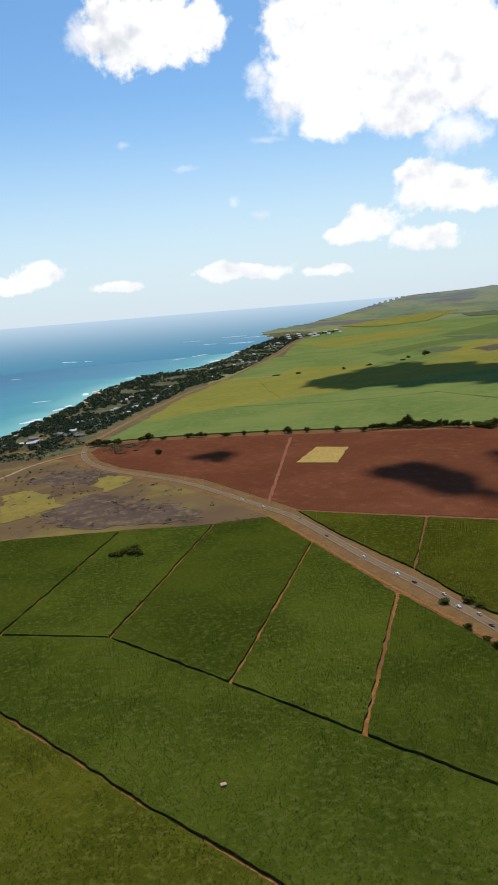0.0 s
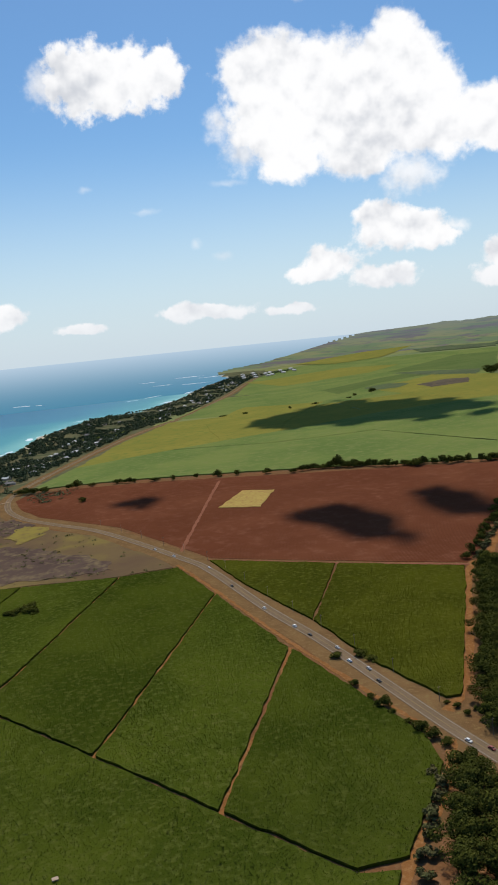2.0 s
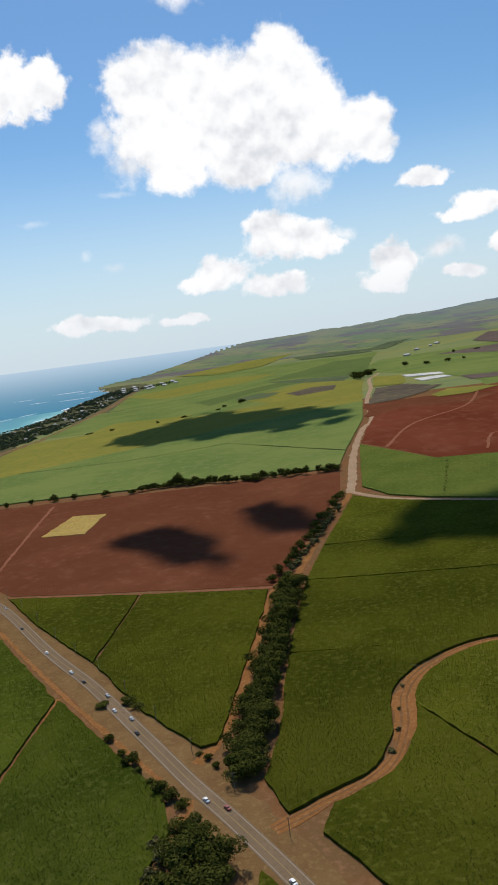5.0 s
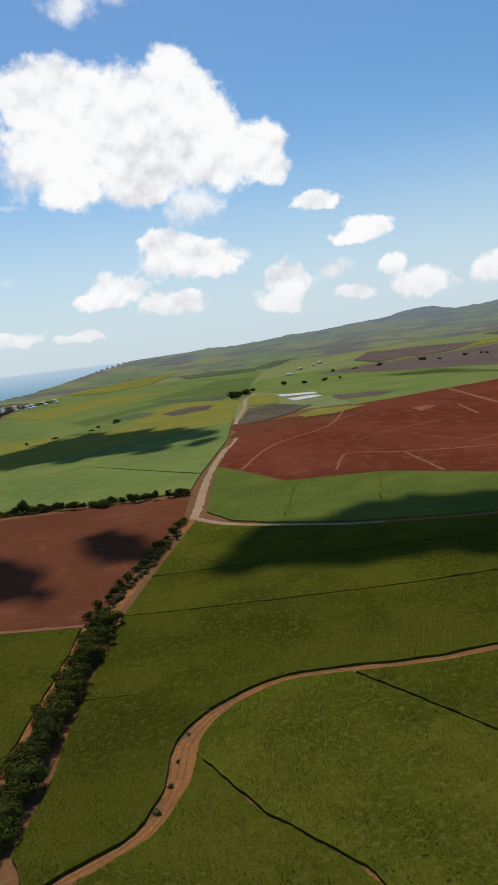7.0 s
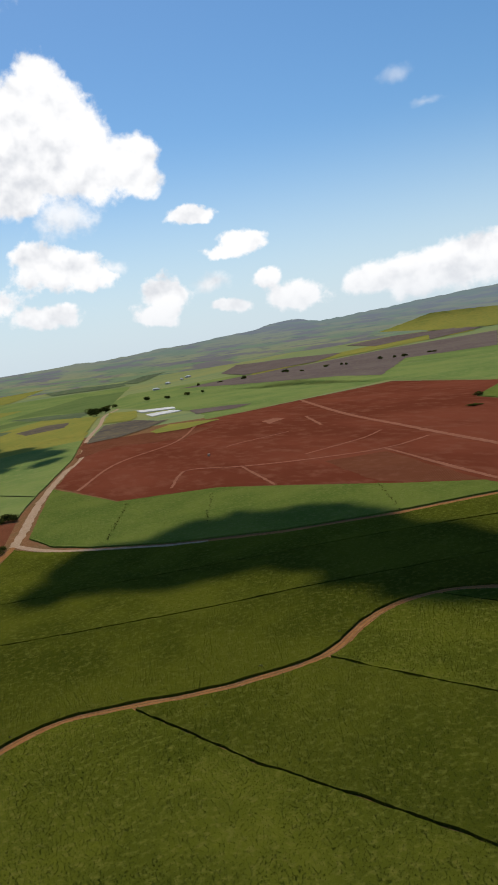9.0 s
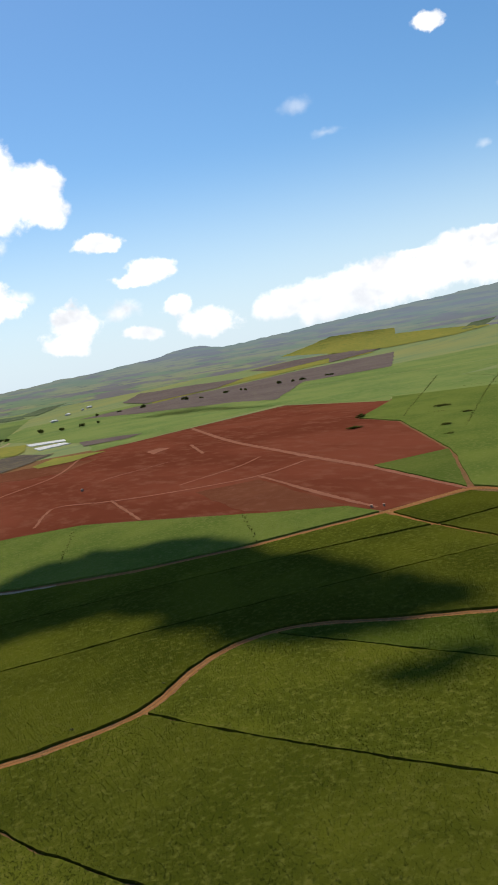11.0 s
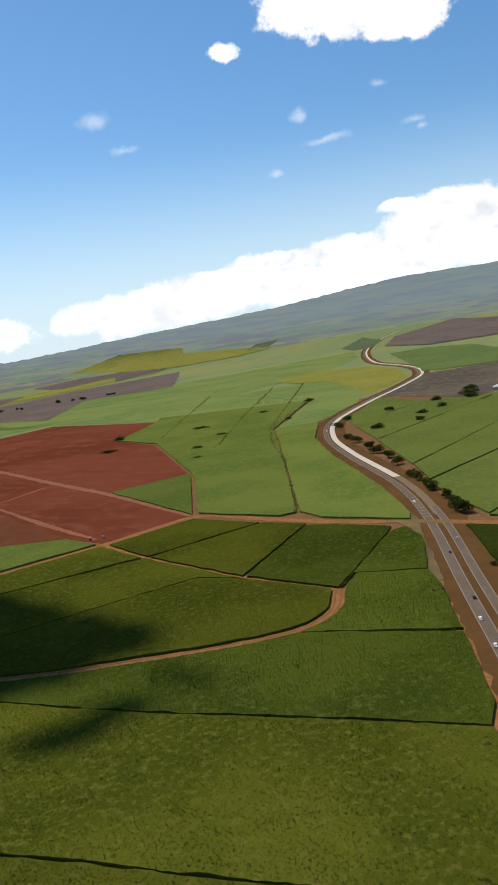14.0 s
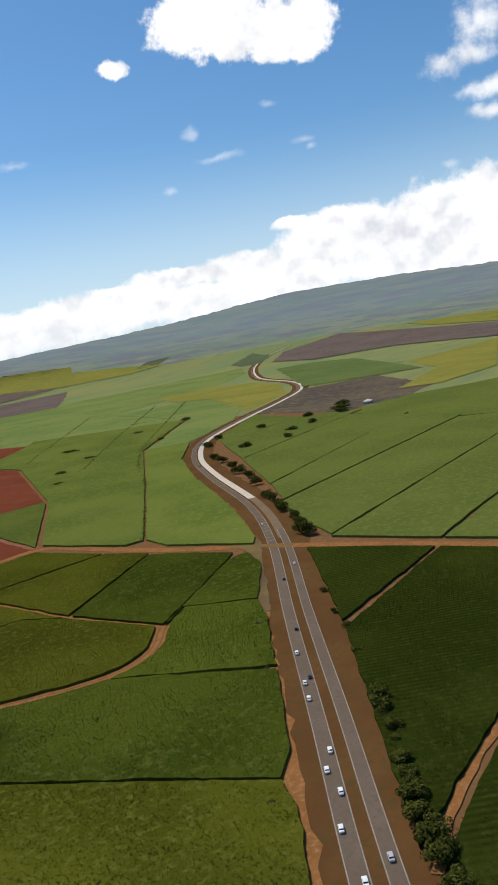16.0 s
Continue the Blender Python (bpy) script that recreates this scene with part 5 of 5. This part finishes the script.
houses(coast_spots(48, 3, True), "low house with a pale metal roof among coastal trees", ROOF_PALE, "coastal houses")
houses(coast_spots(44, 4, False), "low house with a grey shingle roof among coastal trees", ROOF_DARK, "coastal houses")
houses([(220 + 55 * i % 330 + 14 * (i % 3), 4420 + 47 * i % 620, 37 * i, 1.9) for i in range(26)], "pale-roofed house in the far shore village", ROOF_PALE, "village houses")
houses([(-372, 1330, 10, 1.4), (-355, 1338, 100, 1.2), (-366, 1350, 40, 1.2)], "white farm building at the edge of the scrub", ROOF_PALE, "farm buildings")
houses([(1688, 639, 20, 1.6)], "small white farmhouse beside a clump of trees", ROOF_PALE, "farm buildings")
houses([(1480, 3420, 10, 2.4), (1720, 3900, 50, 2.4), (2000, 4300, 30, 2.4), (1900, 4150, 70, 2.0)], "far pale-roofed farm building", ROOF_PALE, "farm buildings")
for poly, mat, label in (
    ([(-330, 1560), (-275, 1640), (-262, 1590), (-300, 1520)], SCRUB, "bare tan clearing among the coastal trees"),
    ([(-300, 2020), (-200, 2160), (-120, 2330), (-150, 2200), (-210, 2020)], CANE_LIGHT, "pale green lawn among the coastal trees"),
    ([(-200, 2450), (-90, 2640), (-20, 2700), (-70, 2520)], CANE_LIGHT, "pale green lawn among the coastal trees"),
    ([(-455, 1300), (-380, 1420), (-290, 1400), (-275, 1250), (-400, 1190)], SCRUB, "dry tan field by the shore"),
):
    field("clearing", poly, mat, label, 0.5, 1.0, 14.0, 0.0, 3.0, category="clearing")


def foam(spots, label):
    """Broken lines of surf: patches with frayed edges on the water."""
    for x, y, length, width, turn in spots:
        n = 40
        bm = bmesh.new()
        ring = []
        for i in range(n):
            a = 2 * math.pi * i / n
            f = 1 + 0.35 * noise.noise(Vector((math.cos(a) * 2 + x, math.sin(a) * 2 + y, 1)))
            u, v = math.cos(a) * length / 2 * f, math.sin(a) * width / 2 * f * (1 + 0.4 * noise.noise(Vector((i * 0.9, x, y))))
            c, s = math.cos(radians(turn)), math.sin(radians(turn))
            p = draw_in([(x + u * c - v * s, y + u * s + v * c, SEA + 0.5)])[0]
            ring.append(bm.verts.new(p))
        top = bm.faces.new(ring)
        bmesh.ops.extrude_face_region(bm, geom=[top])
        for v in ring:
            v.co.z -= 0.6
        me = bpy.data.meshes.new("surf")
        bm.to_mesh(me)
        bm.free()
        me.materials.append(FOAM)
        tagged(new("surf", me), label, "surf", kind="stuff")


foam([(-905, 3960, 110, 26, -28), (-800, 3905, 60, 20, -28), (-900, 3050, 40, 18, 0)], "white line of surf on an offshore reef")
foam([(-480, 1705, 60, 20, 60), (-470, 1740, 30, 16, 20), (-462, 1900, 50, 14, 70), (-450, 1960, 40, 14, 80), (-462, 2230, 70, 18, 100), (-440, 2300, 60, 14, 70), (-560, 2120, 50, 12, 20), (-390, 2690, 60, 12, 40), (-130, 3180, 80, 24, 60), (-60, 3700, 110, 18, 75), (-220, 3650, 120, 16, 60), (-300, 3500, 90, 12, 50), (-60, 4550, 160, 30, 0), (-260, 4700, 120, 26, 0), (20, 5250, 180, 40, 20), (-160, 5600, 200, 50, 10), (-420, 5300, 120, 30, 0)], "white surf breaking along the shore")
strip("beach", [(float(np.interp(y, COAST_Y, COAST_X)) + 3 + 14 * -math.sin(y / 47.0) * math.sin(y / 131.0), y) for y in range(1200, 4800, 40)], 9, 0.5, SAND, label="narrow pale beach along the shore", category="beach", ragged=3.0)


# ---- cars, poles and small things ----
def car_kind(paint, label):
    base = tagged(new("car"), label, "car", "cars on the highways")
    bm = bmesh.new()
    bmesh.ops.create_cube(bm, size=1.0, matrix=Matrix.Translation((0, 0, 0.62)) @ Matrix.Diagonal((1.8, 4.5, 0.7, 1)))
    bmesh.ops.bevel(bm, geom=list(bm.edges), offset=0.14, segments=2, affect="EDGES")
    part("body", bm, CAR_PAINTS[paint], base)
    bm = bmesh.new()
    bmesh.ops.create_cube(bm, size=1.0, matrix=Matrix.Translation((0, -0.2, 1.18)) @ Matrix.Diagonal((1.56, 2.5, 0.5, 1)))
    for v in bm.verts:
        if v.co.z > 1.2:
            v.co.x *= 0.84
            v.co.y = -0.2 + (v.co.y + 0.2) * 0.68
    part("window", bm, GLASS, base, "dark tinted glass")
    bm = bmesh.new()
    bmesh.ops.create_cube(bm, size=1.0, matrix=Matrix.Translation((0, -0.2, 1.46)) @ Matrix.Diagonal((1.44, 2.1, 0.08, 1)))
    part("roof", bm, CAR_PAINTS[paint], base)
    for x in (-0.82, 0.82):
        for y in (-1.4, 1.4):
            bm = bmesh.new()
            bmesh.ops.create_cone(bm, cap_ends=True, segments=14, radius1=0.34, radius2=0.34, depth=0.24, matrix=Matrix.Translation((x, y, 0.34)) @ Matrix.Rotation(radians(90), 4, "Y"))
            part("wheel", bm, RUBBER, base, "black rubber tyre")
    return base


CAR_SIZE = 0.9


def drive(kind, line, spots, off, lift=0.27):
    """Cars of one kind on a road, at the points of the line nearest to the spots."""
    base = car_kind(*kind)
    d = np.gradient(line, axis=0)
    for i, (x, y) in enumerate(spots):
        k = int(np.argmin(np.hypot(line[:, 0] - x, line[:, 1] - y)))
        u = d[k] / np.linalg.norm(d[k])
        t = float((np.array((x, y)) - line[k]) @ u)
        px, py = line[k] + u * t + np.array((u[1], -u[0])) * off
        m = Matrix.Translation((px, py, float(height(px, py)) + lift)) @ Matrix.Rotation(math.atan2(u[1], u[0]) - math.pi / 2, 4, "Z") @ Matrix.Diagonal((CAR_SIZE, CAR_SIZE, CAR_SIZE, 1))
        if i == 0:
            first = m
        else:
            copy_thing(base, m)
    base.matrix_basis = first


drive(("white", "white car driving on the coast highway"), ROAD_A, [(20, 746), (94, 582), (110, 540), (136, 474), (177, 370), (205, 308), (2, 778)], 1.9)
drive(("silver", "silver car driving on the coast highway"), ROAD_A, [(47, 694), (128, 494), (142, 459)], -1.9)
drive(("black", "black car driving on the coast highway"), ROAD_A, [(117, 521), (148, 443), (68, 639)], 1.9)
drive(("red", "dark red car driving on the coast highway"), ROAD_A, [(183, 360)], -1.9)
drive(("white", "white car driving on the divided highway"), HIGHWAY, [(766, 221), (729, 193), (687, 161), (663, 140), (741, 201), (972, 376)], -1.4)
drive(("white", "white car in the inner highway lane"), HIGHWAY, [(698, 166), (677, 152), (644, 126), (1305, 713)], 1.4)
drive(("black", "dark car driving on the divided highway"), HIGHWAY, [(745, 204), (790, 238), (856, 288), (1212, 622)], 1.4)
drive(("silver", "silver car on the second carriageway"), HIGHWAY, [(655, 124), (880, 302), (1350, 753)], 10.3)


def utility_pole():
    base = tagged(new("utility_pole"), "grey timber utility pole beside the highway", "utility pole", "poles along the coast highway")
    bm = bmesh.new()
    bmesh.ops.create_cone(bm, cap_ends=True, segments=8, radius1=0.18, radius2=0.12, depth=9.0, matrix=Matrix.Translation((0, 0, 4.5)))
    part("pole", bm, TIMBER, base)
    bm = bmesh.new()
    bmesh.ops.create_cube(bm, size=1.0, matrix=Matrix.Translation((0, 0, 8.4)) @ Matrix.Diagonal((2.2, 0.12, 0.14, 1)))
    part("crossarm", bm, TIMBER, base)
    return base


pole = utility_pole()
line = beside(ROAD_A, -11.5)
picks = [p for p in line[(line[:, 1] > 300) & (line[:, 1] < 900)]][::5]
for i, (x, y) in enumerate(picks):
    m = Matrix.Translation((x, y, float(height(x, y)) - 0.2)) @ Matrix.Rotation(0.4, 4, "Z")
    if i == 0:
        pole.matrix_basis = m
    else:
        copy_thing(pole, m)


def shack(x, y, turn, k, label):
    base = tagged(new("shack"), label, "shack")
    base.matrix_basis = Matrix.Translation((x, y, float(height(x, y)))) @ Matrix.Rotation(radians(turn), 4, "Z") @ Matrix.Diagonal((k, k, k, 1))
    bm = bmesh.new()
    bmesh.ops.create_cube(bm, size=1.0, matrix=Matrix.Translation((0, 0, 1.5)) @ Matrix.Diagonal((3.2, 2.0, 3.2, 1)))
    part("wall", bm, TIMBER, base, "weathered boarded wall")
    bm = bmesh.new()
    bmesh.ops.create_cube(bm, size=1.0, matrix=Matrix.Translation((0, 0, 3.25)) @ Matrix.Rotation(0.12, 4, "X") @ Matrix.Diagonal((3.6, 2.5, 0.12, 1)))
    part("roof", bm, TIN, base, "rusty tin roof")
    bm = bmesh.new()
    bmesh.ops.create_cube(bm, size=1.0, matrix=Matrix.Translation((0.6, -1.02, 1.3)) @ Matrix.Diagonal((0.8, 0.06, 1.9, 1)))
    part("door", bm, TIMBER, base)


shack(-10, 304, 20, 0.7, "small tin-roofed pump shack among the cane")
shack(718, 1094, 10, 1.0, "weathered shed at a track bend on the red field")
shack(806, 598, 40, 0.8, "pale shed at the corner of the red field")
shack(814, 590, 70, 0.7, "low rusty shed at the corner of the red field")
plant(SMALL, [(-101, 640, 14, 5), (-92, 632, 12, 5), (-108, 632, 12, 5), (-96, 646, 10, 5)], "bushes inside the cane", "bush", "dark bush clump inside the green cane", "bush")

plant(DRY, along([(258, 372), (276, 408), (300, 448), (352, 470), (420, 441), (487, 431), (530, 448)], 34, 1.0, 3.0, 1.8, 0.4), "shrubs along the looping track", "shrub", "dusty shrub at the edge of the red track", "shrub")
field("verge_grass", [(812, 266), (880, 316), (930, 352), (985, 410), (1010, 446), (1000, 448), (960, 402), (918, 366), (905, 348), (880, 330), (800, 270)], SCRUB, "yellow dry grass beside the highway", 0.35, 0.3, 8.0, 0.0, 0.8, category="verge")


def ground_scrub(poly, count, low, high, mat, label):
    """Low scattered clumps of dry scrub, gathered in patches."""
    poly = np.array(poly, float)
    lo, hi = poly.min(axis=0), poly.max(axis=0)
    verts, faces = [], []
    made = 0
    while made < count:
        p = rng.uniform(lo, hi)
        if not inside(poly, p[None])[0] or noise.noise(Vector((p[0] / 45, p[1] / 45, 5))) < rng.uniform(-0.35, 0.3):
            continue
        made += 1
        size = rng.uniform(low, high)
        z = float(height(*p)) + 0.5
        for _ in range(9):
            c = Vector((p[0] + rng.normal(0, size * 0.45), p[1] + rng.normal(0, size * 0.45), z + rng.uniform(0, size * 0.5)))
            a = rng.uniform(0, 6.28)
            u, v = Vector((math.cos(a), math.sin(a), rng.uniform(-0.4, 0.4))) * size * 0.3, Vector((-math.sin(a), math.cos(a), rng.uniform(0.1, 0.9))) * size * 0.25
            k = len(verts)
            verts += [c - u, c - v, c + u, c + v]
            faces.append((k, k + 1, k + 2, k + 3))
    return tagged(mesh_object("scrub_clumps", verts, faces, [mat]), label, "scrub", kind="stuff")


ground_scrub([(-117, 708), (-30, 702), (10, 712), (0, 735), (-80, 852), (-150, 920), (-230, 1050), (-375, 1150), (-500, 1140), (-540, 810), (-330, 724)], 520, 1.2, 3.4, DRY_LEAF, "scattered olive scrub clumps on the burnt ground")
ground_scrub([(-250, 1200), (-300, 1130), (-500, 1170), (-520, 1330), (-470, 1380), (-290, 1330)], 300, 3.0, 7.0, COAST_LEAF, "green scrub clumps between the fields and the shore")
ground_scrub([(-215, 1185), (-222, 1150), (-195, 1075), (-150, 1100), (-140, 1170)], 70, 2.0, 5.0, COAST_LEAF, "green weeds in the corner of the ploughed field")
